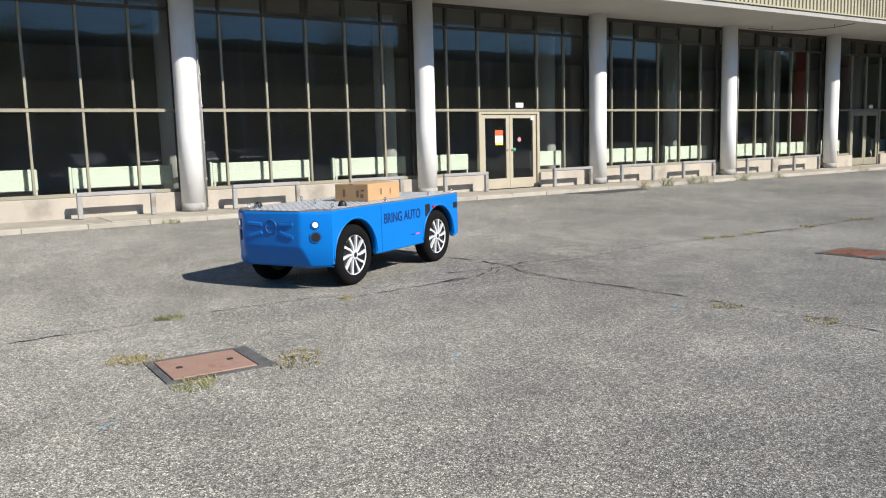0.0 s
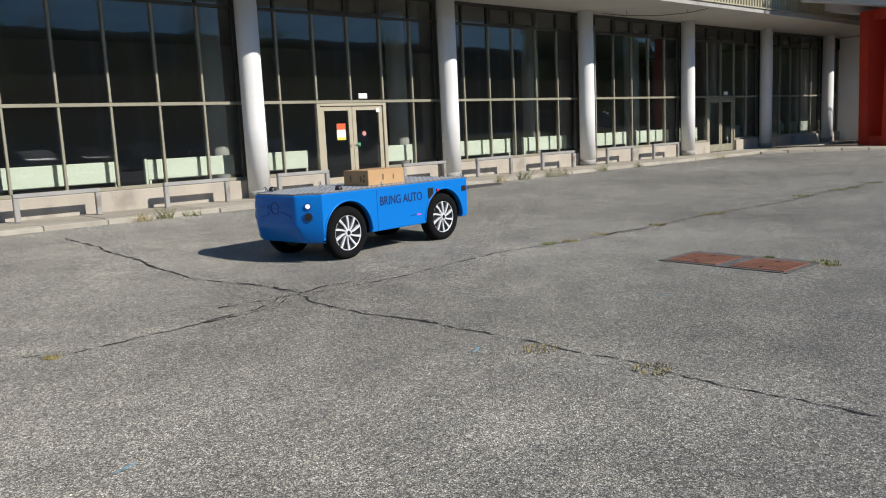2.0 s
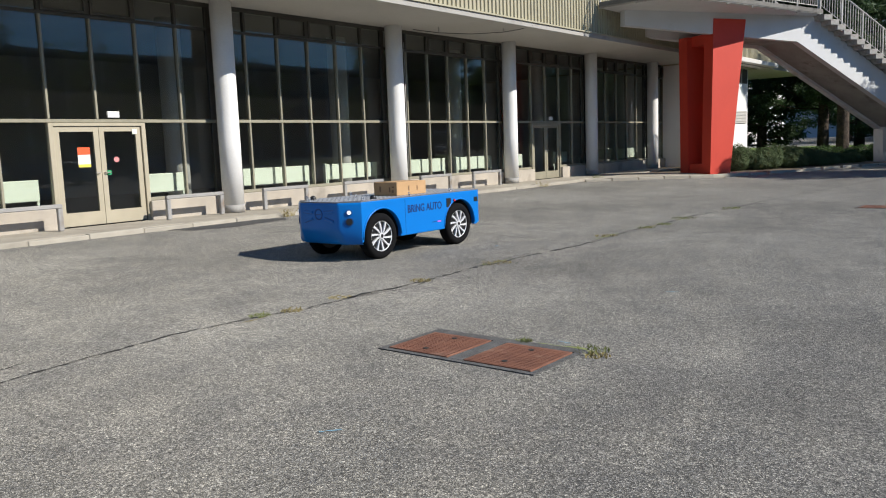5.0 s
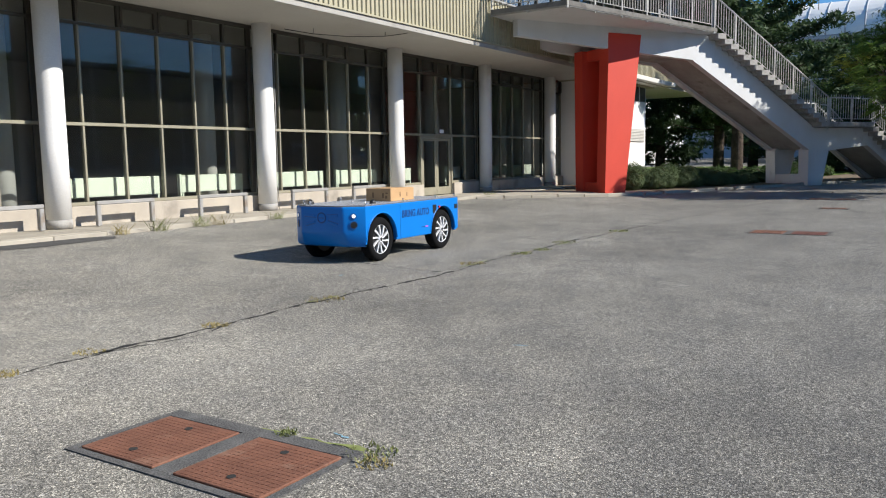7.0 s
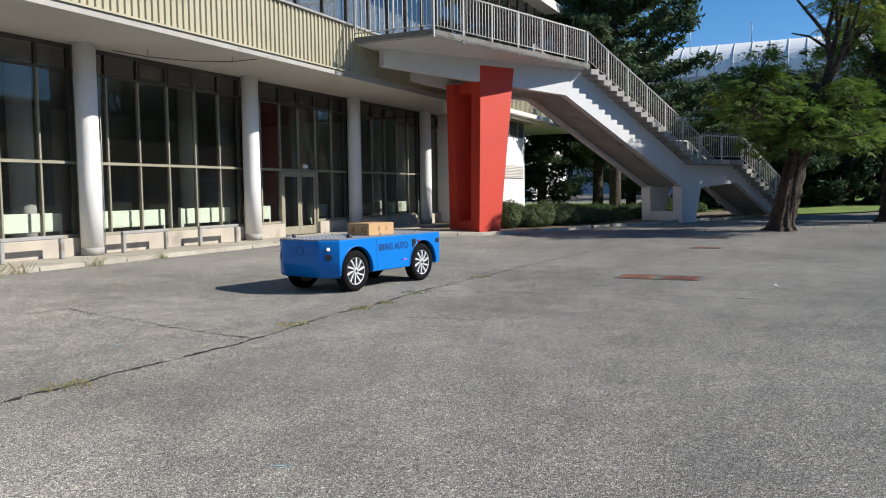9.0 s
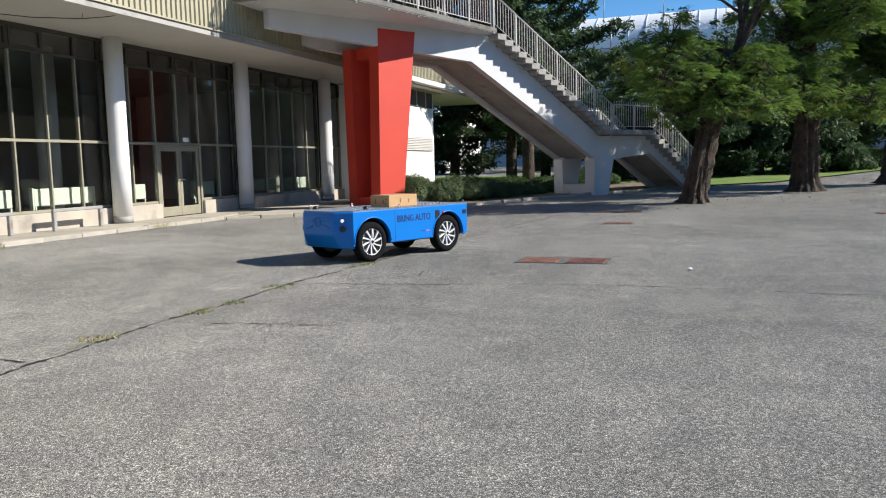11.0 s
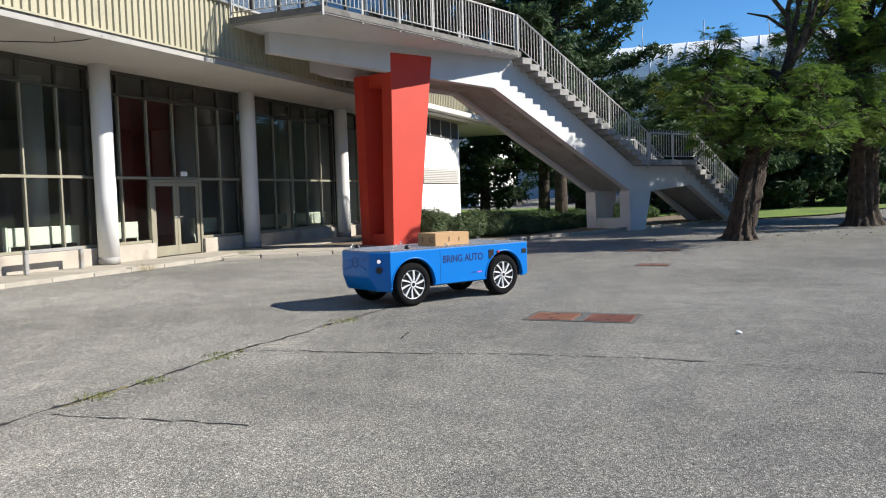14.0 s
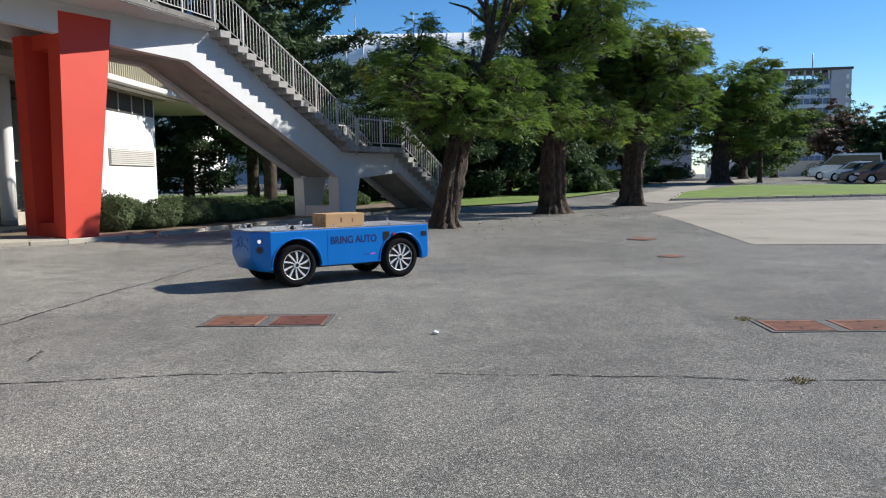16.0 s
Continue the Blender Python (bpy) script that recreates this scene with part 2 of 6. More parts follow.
BARK = mat("tree_bark", (0.10, 0.072, 0.052), (0.018, 0.013, 0.010), 0.95, 5, 30, 1.0, dist=0.08)
LEAF = mat("tree_leaf", (0.155, 0.25, 0.045), (0.07, 0.125, 0.023), 0.85, 1.2, 20, 0, mix=0.7)
# yellow-green leaves, also painted in as sunlit highlights of the crowns
LEAF_YELLOW_LIT = mat("yellow_lit_leaf", (0.22, 0.25, 0.04), (0.14, 0.18, 0.03), 0.85, 1.2, 20, 0)
LEAF_FAR = mat("far_leaf", (0.062, 0.105, 0.032), (0.034, 0.064, 0.02), 0.9, 0.4, 20, 0)
LEAF_RUST = mat("brown_leaf", (0.20, 0.115, 0.06), (0.12, 0.075, 0.042), 0.7, 0.4, 20, 0)
NEEDLE = mat("pine_needle", (0.075, 0.125, 0.05), (0.036, 0.068, 0.03), 0.7, 0.8, 30, 0)
YEW = mat("juniper_needle", (0.14, 0.19, 0.085), (0.065, 0.10, 0.042), 0.8, 1.5, 30, 0)
for _m in (LEAF, LEAF_YELLOW_LIT, LEAF_FAR, NEEDLE, YEW):
    # thin leaves let part of the light through
    _n, _l = _m.node_tree.nodes, _m.node_tree.links
    _b = _n["Principled BSDF"]
    _tr, _mx = _n.new("ShaderNodeBsdfTranslucent"), _n.new("ShaderNodeMixShader")
    _mx.inputs[0].default_value = 0.4
    _l.new(_b.inputs["Base Color"].links[0].from_socket, _tr.inputs["Color"])
    _l.new(_b.outputs[0], _mx.inputs[1]); _l.new(_tr.outputs[0], _mx.inputs[2])
    _l.new(_mx.outputs[0], _n["Material Output"].inputs[0])
ROOFMETAL = mat("silver_roof", (0.80, 0.81, 0.80), (0.74, 0.75, 0.74), 0.55, 0.3, 10, 0.05, metal=0.0)
HALLWALL = mat("hall_grey", (0.42, 0.44, 0.47), (0.36, 0.38, 0.41), 0.8, 0.2, 8, 0.05)
TOWERWALL = mat("tower_cladding", (0.36, 0.46, 0.62), (0.31, 0.40, 0.55), 0.5, 0.1, 4, 0)
BLACK = mat("black_plastic", (0.018, 0.018, 0.02), (0.012, 0.012, 0.013), 0.4, 20, 90, 0.05)


# ---- building blocks ----
def part(name, bm, material, parent=None, label="", smooth=False):
    """Links a bmesh as one mesh object, under a thing or a part if one is given."""
    me = bpy.data.meshes.new(name)
    bm.to_mesh(me)
    bm.free()
    for m in (material if isinstance(material, (list, tuple)) else [material]):
        me.materials.append(m)
    if smooth:
        for f in me.polygons:
            f.use_smooth = True
    ob = new(name, me)
    if parent:
        ob.parent = parent
    if label:
        ob["label"] = label
    return ob


def thing(name, label, category, group="", kind="", at=None):
    ob = new(name)
    ob.empty_display_size = 0.2
    if at is not None:
        ob.matrix_basis = at
    return tagged(ob, label, category, group, kind)


def box(bm, x0, x1, y0, y1, z0, z1, bevel=0.0, m=None):
    v = [bm.verts.new((x, y, z)) for x in (x0, x1) for y in (y0, y1) for z in (z0, z1)]
    fs = [bm.faces.new([v[i] for i in q]) for q in ((0, 1, 3, 2), (4, 6, 7, 5), (0, 4, 5, 1), (2, 3, 7, 6), (0, 2, 6, 4), (1, 5, 7, 3))]
    if bevel:
        es = {e for f in fs for e in f.edges}
        r = bmesh.ops.bevel(bm, geom=list(es), offset=bevel, segments=1, affect="EDGES", profile=0.5)
        v = list({w for f in r["faces"] for w in f.verts} | {w for w in v if w.is_valid})
    if m is not None:
        bmesh.ops.transform(bm, matrix=m, verts=v)
    return v


def boxed(*a, **k):
    bm = bmesh.new()
    box(bm, *a, **k)
    return bm


def tube(bm, pts, r, sides=8, r_end=None, cap=True):
    """A round bar through the points."""
    pts = [Vector(p) for p in pts]
    rings = []
    for i, p in enumerate(pts):
        d = (pts[min(i + 1, len(pts) - 1)] - pts[max(i - 1, 0)]).normalized()
        a = d.orthogonal().normalized() if i == 0 else (a - d * a.dot(d)).normalized()
        b = d.cross(a)
        rr = r if r_end is None else r + (r_end - r) * i / max(1, len(pts) - 1)
        rings.append([bm.verts.new(p + rr * (a * math.cos(2 * math.pi * k / sides) + b * math.sin(2 * math.pi * k / sides))) for k in range(sides)])
    for q, w in zip(rings, rings[1:]):
        for k in range(sides):
            f = bm.faces.new((q[k], q[(k + 1) % sides], w[(k + 1) % sides], w[k]))
            f.smooth = True
    if cap:
        bm.faces.new(rings[0][::-1])
        bm.faces.new(rings[-1])
    return rings


def tubed(pts, r, sides=8, r_end=None):
    bm = bmesh.new()
    tube(bm, pts, r, sides, r_end)
    return bm


def prism(bm, outline, d0, d1, axis="y"):
    """An outline in (u, z) pushed from d0 to d1 along the axis."""
    put = (lambda u, w, d: (u, d, w)) if axis == "y" else ((lambda u, w, d: (d, u, w)) if axis == "x" else (lambda u, w, d: (u, w, d)))
    a = [bm.verts.new(put(u, w, d0)) for u, w in outline]
    b = [bm.verts.new(put(u, w, d1)) for u, w in outline]
    bm.faces.new(a)
    bm.faces.new(b[::-1])
    n = len(outline)
    for i in range(n):
        bm.faces.new((a[i], b[i], b[(i + 1) % n], a[(i + 1) % n]))
    bmesh.ops.recalc_face_normals(bm, faces=bm.faces)
    return a + b


def sm(t):
    t = max(0.0, min(1.0, t))
    return t * t * (3 - 2 * t)


def gz(x, y):
    """The height of the ground: level yard that rises a little to the building and to the trees."""
    z = 0.16 * sm((y - 8.5) / 6) * (1 - sm((x - 30) / 6))
    z += 0.17 * sm((x - 27) / 12)
    z += 0.022 * max(0.0, min(x, 82) - 45)
    return z


# ---- ground ----
def ground():
    xs = [-400, -200, -100, -50, -30] + [-20 + i * 1.0 for i in range(111)] + [100, 120, 150, 200, 300, 500, 900]
    ys = [-600, -300, -150, -90, -60] + [-45 + i * 1.0 for i in range(66)] + [30, 40, 60, 100, 200, 400, 700]
    bm = bmesh.new()
    vs = [[bm.verts.new((x, y, gz(x, y))) for y in ys] for x in xs]
    for i in range(len(xs) - 1):
        for j in range(len(ys) - 1):
            bm.faces.new((vs[i][j], vs[i + 1][j], vs[i + 1][j + 1], vs[i][j + 1]))
    return tagged(part("ground", bm, ASPHALT, smooth=True), "worn grey asphalt yard with pale aggregate", "asphalt", kind="structure")


ground()
PAVE_Z = 0.25
COLS = [4.26 + 5.4 * i for i in range(-3, 8)]
X0, X1 = -11.94, 42.06
GY = 16.45


def pavement():
    """The walk along the facade: kerb stones with open joints and cast slabs behind."""
    base = thing("pavement", "pale worn concrete walk with a kerb along the facade", "pavement", kind="structure")
    x = X0
    rnd = random.Random(4)
    km, sm_ = {}, {}
    while x < 33.0:
        w = 1.0
        key = "k"
        if key not in km:
            km[key] = boxed(0.004, 0.996, 0, 0.15, -0.25, 0, bevel=0.012)
            ob = part("kerb_stone", km[key], KERB, base)
            km[key] = ob.data
        else:
            ob = new("kerb_stone", km[key]); ob.parent = base
        ob.location = (x, 14.75 + rnd.uniform(-0.01, 0.01), PAVE_Z - 0.01 + rnd.uniform(-0.012, 0.008))
        ob.rotation_euler = (rnd.uniform(-0.015, 0.015), 0, rnd.uniform(-0.006, 0.006))
        x += w
    x = X0
    first = None
    while x < 36.5:
        if first is None:
            ob = part("slab", boxed(0.006, 1.794, 0, 1.40, -0.3, 0, bevel=0.008), PAVING, base)
            first = ob.data
        else:
            ob = new("slab", first); ob.parent = base
        ob.location = (x, 14.897, PAVE_Z - 0.004 + rnd.uniform(-0.006, 0.004))
        x += 1.8


def column(x, i):
    c = thing("column", "round white-painted concrete column with a bare grey foot", "column", "columns along the facade", at=pose(x - 0.045, 16.09, PAVE_Z))
    bm = bmesh.new()
    tube(bm, [(0, 0, 0.16), (0, 0, 1.5), (0, 0, 3.0), (0, 0, 4.42)], 0.226, 40)
    part("shaft", bm, COLUMN, c)
    part("foot", tubed([(0, 0, 0), (0, 0, 0.16)], 0.232, 40), CONCRETE, c, "bare grey concrete foot")
    if i in (3, 6):
        pts = [(0.255, -0.06, 0.05), (0.255, -0.06, 3.2 if i == 3 else 2.4)]
        part("conduit", tubed(pts, 0.014, 8), STEEL, c, "thin grey conduit pipe")
        part("conduit", tubed([(0.20, -0.17, 0.0), (0.20, -0.17, 4.0)], 0.009, 6), STEEL, c)
        for z in (0.6, 1.3, 2.0, 2.6):
            part("clamp", boxed(0.225, 0.275, -0.09, -0.03, z, z + 0.035), STEEL, c)
    return c


def single_gloss(ob):
    """Only the outer face of a pane mirrors; its inner face is clear."""
    ob.data.materials.append(CLEAR)
    for f in ob.data.polygons:
        f.material_index = 0 if f.normal.y < -0.5 else 1
    ob.visible_shadow = False


def facade_bay(x0, door=False, dark=False):
    """One bay of the glazed wall: plinth, frame bars, panes and, where there is one, a double door."""
    L = 5.4
    bay = thing("window_wall", "tall glazed bay with thin olive metal bars" + (" and a double door" if door else "") , "window", "glazed bays", kind="structure", at=pose(x0, GY, 0))
    xs = [0.0, 0.78, 1.70, 2.62, 3.54, 4.45, L]
    da, db = 1.70, 3.54
    # plinth
    spans = [(0, da), (db, L)] if door else [(0, L)]
    for a, b in spans:
        part("plinth", boxed(a, b, -0.16, 0.12, PAVE_Z - 0.05, 0.62, bevel=0.01), PLINTH, bay)
        part("sill_bar", boxed(a, b, -0.05, 0.05, 0.622, 0.69, bevel=0.006), FRAME, bay)
    part("transom", boxed(0, L, -0.055, 0.045, 2.17, 2.235, bevel=0.006), FRAME, bay)
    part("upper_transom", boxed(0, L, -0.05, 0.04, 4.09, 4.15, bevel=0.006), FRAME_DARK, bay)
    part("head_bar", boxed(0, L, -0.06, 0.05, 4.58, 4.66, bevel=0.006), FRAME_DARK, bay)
    low = None
    for i, x in enumerate(xs[1:-1]):
        if door and i in (2,):
            z0 = 2.236
        elif door and i in (1, 3):
            z0 = 2.236
        else:
            z0 = 0.692
        if z0 < 1:
            part("mullion", boxed(x - 0.023, x + 0.023, -0.06, 0.04, z0, 2.168, bevel=0.006), FRAME, bay)
        part("mullion", boxed(x - 0.023, x + 0.023, -0.06, 0.04, 2.237, 4.088, bevel=0.006), FRAME, bay)
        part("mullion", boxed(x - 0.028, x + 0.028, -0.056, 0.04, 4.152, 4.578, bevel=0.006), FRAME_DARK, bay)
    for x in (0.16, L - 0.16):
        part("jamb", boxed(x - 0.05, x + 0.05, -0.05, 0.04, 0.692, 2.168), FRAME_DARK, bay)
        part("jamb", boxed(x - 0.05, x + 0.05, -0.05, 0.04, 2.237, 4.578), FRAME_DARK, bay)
    for i in range(6):
        a, b = xs[i], xs[i + 1]
        for z0, z1 in ((0.69, 2.17), (2.235, 4.09), (4.15, 4.58)):
            if door and i in (2, 3) and z0 < 1:
                continue
            p = part("pane", boxed(a + 0.02, b - 0.02, -0.004, 0.004, z0 - 0.005, z1 + 0.005), GLASS, bay)
            single_gloss(p)
    # two small hinged vents in the top row
    for i in (2, 3):
        a, b = xs[i] + 0.03, xs[i + 1] - 0.03
        bm = bmesh.new()
        for q in ((a, a + 0.05, 4.155, 4.575), (b - 0.05, b, 4.155, 4.575), (a + 0.05, b - 0.05, 4.155, 4.2), (a + 0.05, b - 0.05, 4.53, 4.575)):
            box(bm, q[0], q[1], -0.075, -0.012, q[2], q[3])
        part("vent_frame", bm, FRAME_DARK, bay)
    if door:
        # the second door's frame takes the darker olive to stand for shade on it
        d = thing("door_1" if x0 < 20 else "door_2", "closed double door with beige metal frame and dark glass" if x0 < 20 else "closed double door with frame darkened for shade and dark glass", "door", "entrance doors", kind="structure", at=pose(x0 + da, GY - 0.02, PAVE_Z))
        W, Hh = db - da, 1.915
        for a, b, c_, e in ((-0.04, 0.05, 0, Hh), (W - 0.05, W + 0.04, 0, Hh), (0.051, W - 0.051, Hh - 0.06, Hh)):
            part("door_frame", boxed(a, b, -0.06, 0.06, c_, e, bevel=0.006), DOORFRAME if x0 < 20 else FRAME, d)
        for s in (0, 1):
            a = 0.06 + s * (W - 0.12) / 2
            b = a + (W - 0.12) / 2 - 0.01
            bm = bmesh.new()
            box(bm, a, a + 0.10, -0.03, 0.03, 0.01, Hh - 0.07)
            box(bm, b - 0.10, b, -0.03, 0.03, 0.01, Hh - 0.07)
            box(bm, a + 0.10, b - 0.10, -0.03, 0.03, Hh - 0.16, Hh - 0.07)
            box(bm, a + 0.10, b - 0.10, -0.03, 0.03, 0.01, 0.26)
            leaf = part("door_leaf", bm, DOORFRAME if x0 < 20 else FRAME, d)
            single_gloss(part("door_pane", boxed(a + 0.09, b - 0.09, -0.005, 0.005, 0.25, Hh - 0.15), GLASS, leaf))
            hx = b - 0.05 if s == 0 else a + 0.05
            part("door_handle", tubed([(hx, -0.03, 0.98), (hx, -0.075, 0.98), (hx + (0.10 if s else -0.10), -0.075, 0.98)], 0.011, 8), STEEL, leaf, "metal lever handle")
        if x0 < 20:
            part("paper", boxed(0.48, 0.72, -0.014, -0.008, 1.10, 1.46), mat("notice_paper", (0.75, 0.72, 0.66), (0.70, 0.66, 0.6), 0.8), d, "notice with a red top band")
            part("paper_band", boxed(0.48, 0.72, -0.018, -0.0145, 1.33, 1.465), mat("notice_red", (0.75, 0.12, 0.04), (0.70, 0.10, 0.03), 0.8), d, "red top band")
            part("paper_band", boxed(0.48, 0.72, -0.018, -0.0145, 1.095, 1.15), mat("notice_yellow", (0.75, 0.62, 0.10), (0.70, 0.56, 0.08), 0.8), d, "yellow foot band")
            part("sticker", boxed(1.02, 1.10, -0.04, -0.034, 0.93, 1.02), mat("green_sign", (0.02, 0.35, 0.13), (0.02, 0.3, 0.1), 0.6), d, "green sticker")
            part("sticker", tubed([(1.24, -0.008, 1.22), (1.24, -0.014, 1.22)], 0.055, 16), mat("ban_sign", (0.6, 0.35, 0.35), (0.55, 0.1, 0.1), 0.6), d, "round red warning sticker")
            part("paper", boxed(1.60, 1.70, -0.04, -0.032, 1.70, 1.80), PANEL, d)
        part("lamp_box", boxed(1.12, 1.36, -0.05, -0.005, Hh + 0.10, Hh + 0.22, bevel=0.006), WHITEWALL, d, "small white sign box")
    return bay


def pale_panels(x0, door):
    for a, b in (((0.45, 1.55), (3.62, 4.6)) if door else ((0.55, 2.72), (3.3, 5.15))):
        r = thing("radiator_panel", "pale greenish flat radiator panel behind the glass", "radiator", "radiators behind the glass", at=pose(x0, GY + 0.22, 0))
        bm = boxed(a, b, 0.03, 0.09, 0.76, 1.15, bevel=0.012)
        part("panel", bm, PANEL, r)
        for x in (a + 0.02, b - 0.06):
            part("foot", boxed(x, x + 0.04, 0.03, 0.08, 0.30, 0.758), PANEL, r)
        for x in (a - 0.05,):
            part("end_cover", boxed(x, x + 0.045, 0.02, 0.12, 0.66, 1.17, bevel=0.006), PANEL, r)


def bench(xa, xb):
    """A low steel rail: two posts and a top bar, on the walk."""
    b = thing("low_rail", "low grey steel hoop rail on the walk", "rail", "low rails along the facade", at=pose(xa, 15.86, PAVE_Z))
    L = xb - xa
    part("top_bar", boxed(0, L, -0.045, 0.045, 0.40, 0.475, bevel=0.012), STEEL, b)
    for x in (0.0, L - 0.09):
        part("post", boxed(x, x + 0.09, -0.04, 0.04, 0, 0.399, bevel=0.01), STEEL, b)


def building():
    # hall behind the glass
    fl = tagged(part("floor", boxed(X0, 52, GY + 0.1, 27, 0.1, 0.30), FLOOR_IN), "dark polished floor inside the hall", "floor", kind="structure")
    tagged(part("wall_north", boxed(X0, 52, 27, 27.3, 0.1, 4.7), WALL_IN), "dim rear wall of the hall", "wall", kind="structure")
    tagged(part("wall_west", boxed(X0 - 0.3, X0, 13.4, 27.3, 0, 10), WALL_IN), "end wall of the hall", "wall", kind="structure")
    tagged(part("ceiling", boxed(X0, 52, GY + 0.1, 27, 4.67, 4.8), WALL_IN), "dim ceiling of the hall", "ceiling", kind="structure")
    for i, x in enumerate(COLS):
        column(x, i)
        c = thing("inner_column", "round grey concrete column inside the hall", "column", "columns inside the hall", at=pose(x + 0.3, 18.6, 0.3))
        part("shaft", tubed([(0, 0, 0), (0, 0, 4.37)], 0.27, 28), COLUMN, c)
        if i < len(COLS) - 1:
            facade_bay(x, door=i in (4, 7))
            pale_panels(x, i in (4, 7))
    # eave slab
    E0, EZ = 13.88, 4.66
    tagged(part("soffit", boxed(X0 - 0.3, 52, E0, 17.0, EZ, EZ + 0.13, bevel=0.01), SOFFIT), "white plastered eave soffit", "soffit", kind="structure")
    # thin strip over the slab's front edge, darker than the soffit
    tagged(part("eave_edge", boxed(X0 - 0.3, 52, E0 - 0.008, E0 - 0.002, EZ + 0.002, EZ + 0.128), EAVE), "thin strip of darker grey along the edge of the eave slab", "eave", kind="structure")
    # corrugated band
    wall = thing("upper_wall", "upper storey with beige corrugated cladding and a window band", "wall", kind="structure", at=pose(0, 0, 0))
    bm = bmesh.new()
    z0, z1 = EZ + 0.135, EZ + 1.42
    prof = []
    x = X0 - 0.3
    while x < 52:
        prof += [(x, 0.0), (x + 0.085, 0.0), (x + 0.10, 0.04), (x + 0.155, 0.04)]
        x += 0.17
    lo = [bm.verts.new((px, E0 + 0.06 - d, z0)) for px, d in prof]
    hi = [bm.verts.new((px, E0 + 0.06 - d, z1)) for px, d in prof]
    for i in range(len(prof) - 1):
        bm.faces.new((lo[i], lo[i + 1], hi[i + 1], hi[i]))
    part("cladding", bm, CORRUGATED, wall)
    part("backing", boxed(X0 - 0.3, 52, E0 + 0.075, E0 + 0.4, z0, z1), CORRUGATED, wall)
    part("drip_edge", boxed(X0 - 0.3, 52, E0 - 0.05, E0 + 0.05, z0 - 0.004, z0 + 0.035), CORRUGATED, wall)
    part("coping", boxed(X0 - 0.3, 52, E0 - 0.04, E0 + 0.45, z1 + 0.001, z1 + 0.06, bevel=0.01), STEEL, wall)
    x = X0
    first = None
    while x < 51:
        single_gloss(part("upper_pane", boxed(x + 0.04, x + 1.16, E0 + 0.25, E0 + 0.27, z1 + 0.065, z1 + 3.9), UPGLASS, wall))
        part("upper_mullion", boxed(x - 0.035, x + 0.035, E0 + 0.2, E0 + 0.3, z1 + 0.061, z1 + 3.9), FRAME_DARK, wall)
        x += 1.2
    part("inner_wall", boxed(X0 - 0.3, 52, E0 + 2.2, E0 + 2.4, z1, z1 + 3.9), WALL_IN, wall)
    part("roof_slab", boxed(X0 - 0.5, 52, E0 - 0.5, 27.3, z1 + 3.9, z1 + 4.3), SOFFIT, wall)


def loose_cable():
    k = thing("loose_cable", "thin dark cable sagging under the eave", "cable")
    pts = [(21.0, 15.9, 4.60), (21.6, 15.5, 4.52), (22.4, 15.0, 4.50), (23.2, 14.5, 4.56), (23.6, 14.2, 4.64), (23.7, 13.86, 4.7)]
    part("wire", tubed(pts, 0.009, 6), BLACK, k)
    for p in (pts[1], pts[3]):
        part("hook", tubed([p, (p[0], p[1], 4.66)], 0.012, 6), STEEL, k)


pavement()
building()
loose_cable()
RAILS = [(-3.4, -2.0), (-0.6, 0.75), (2.08, 3.44), (4.92, 6.34), (7.50, 8.82), (9.91, 11.18), (13.24, 14.58), (15.63, 16.94), (18.1, 19.5), (21.0, 22.35), (23.4, 24.85)]
for a, b in RAILS:
    bench(a, b)


# ---- outdoor staircase ----
ANG = -29.36
ST = pose(32.73, 11.04, 0, 0, 0, ANG)
GROUND_S = 0.16


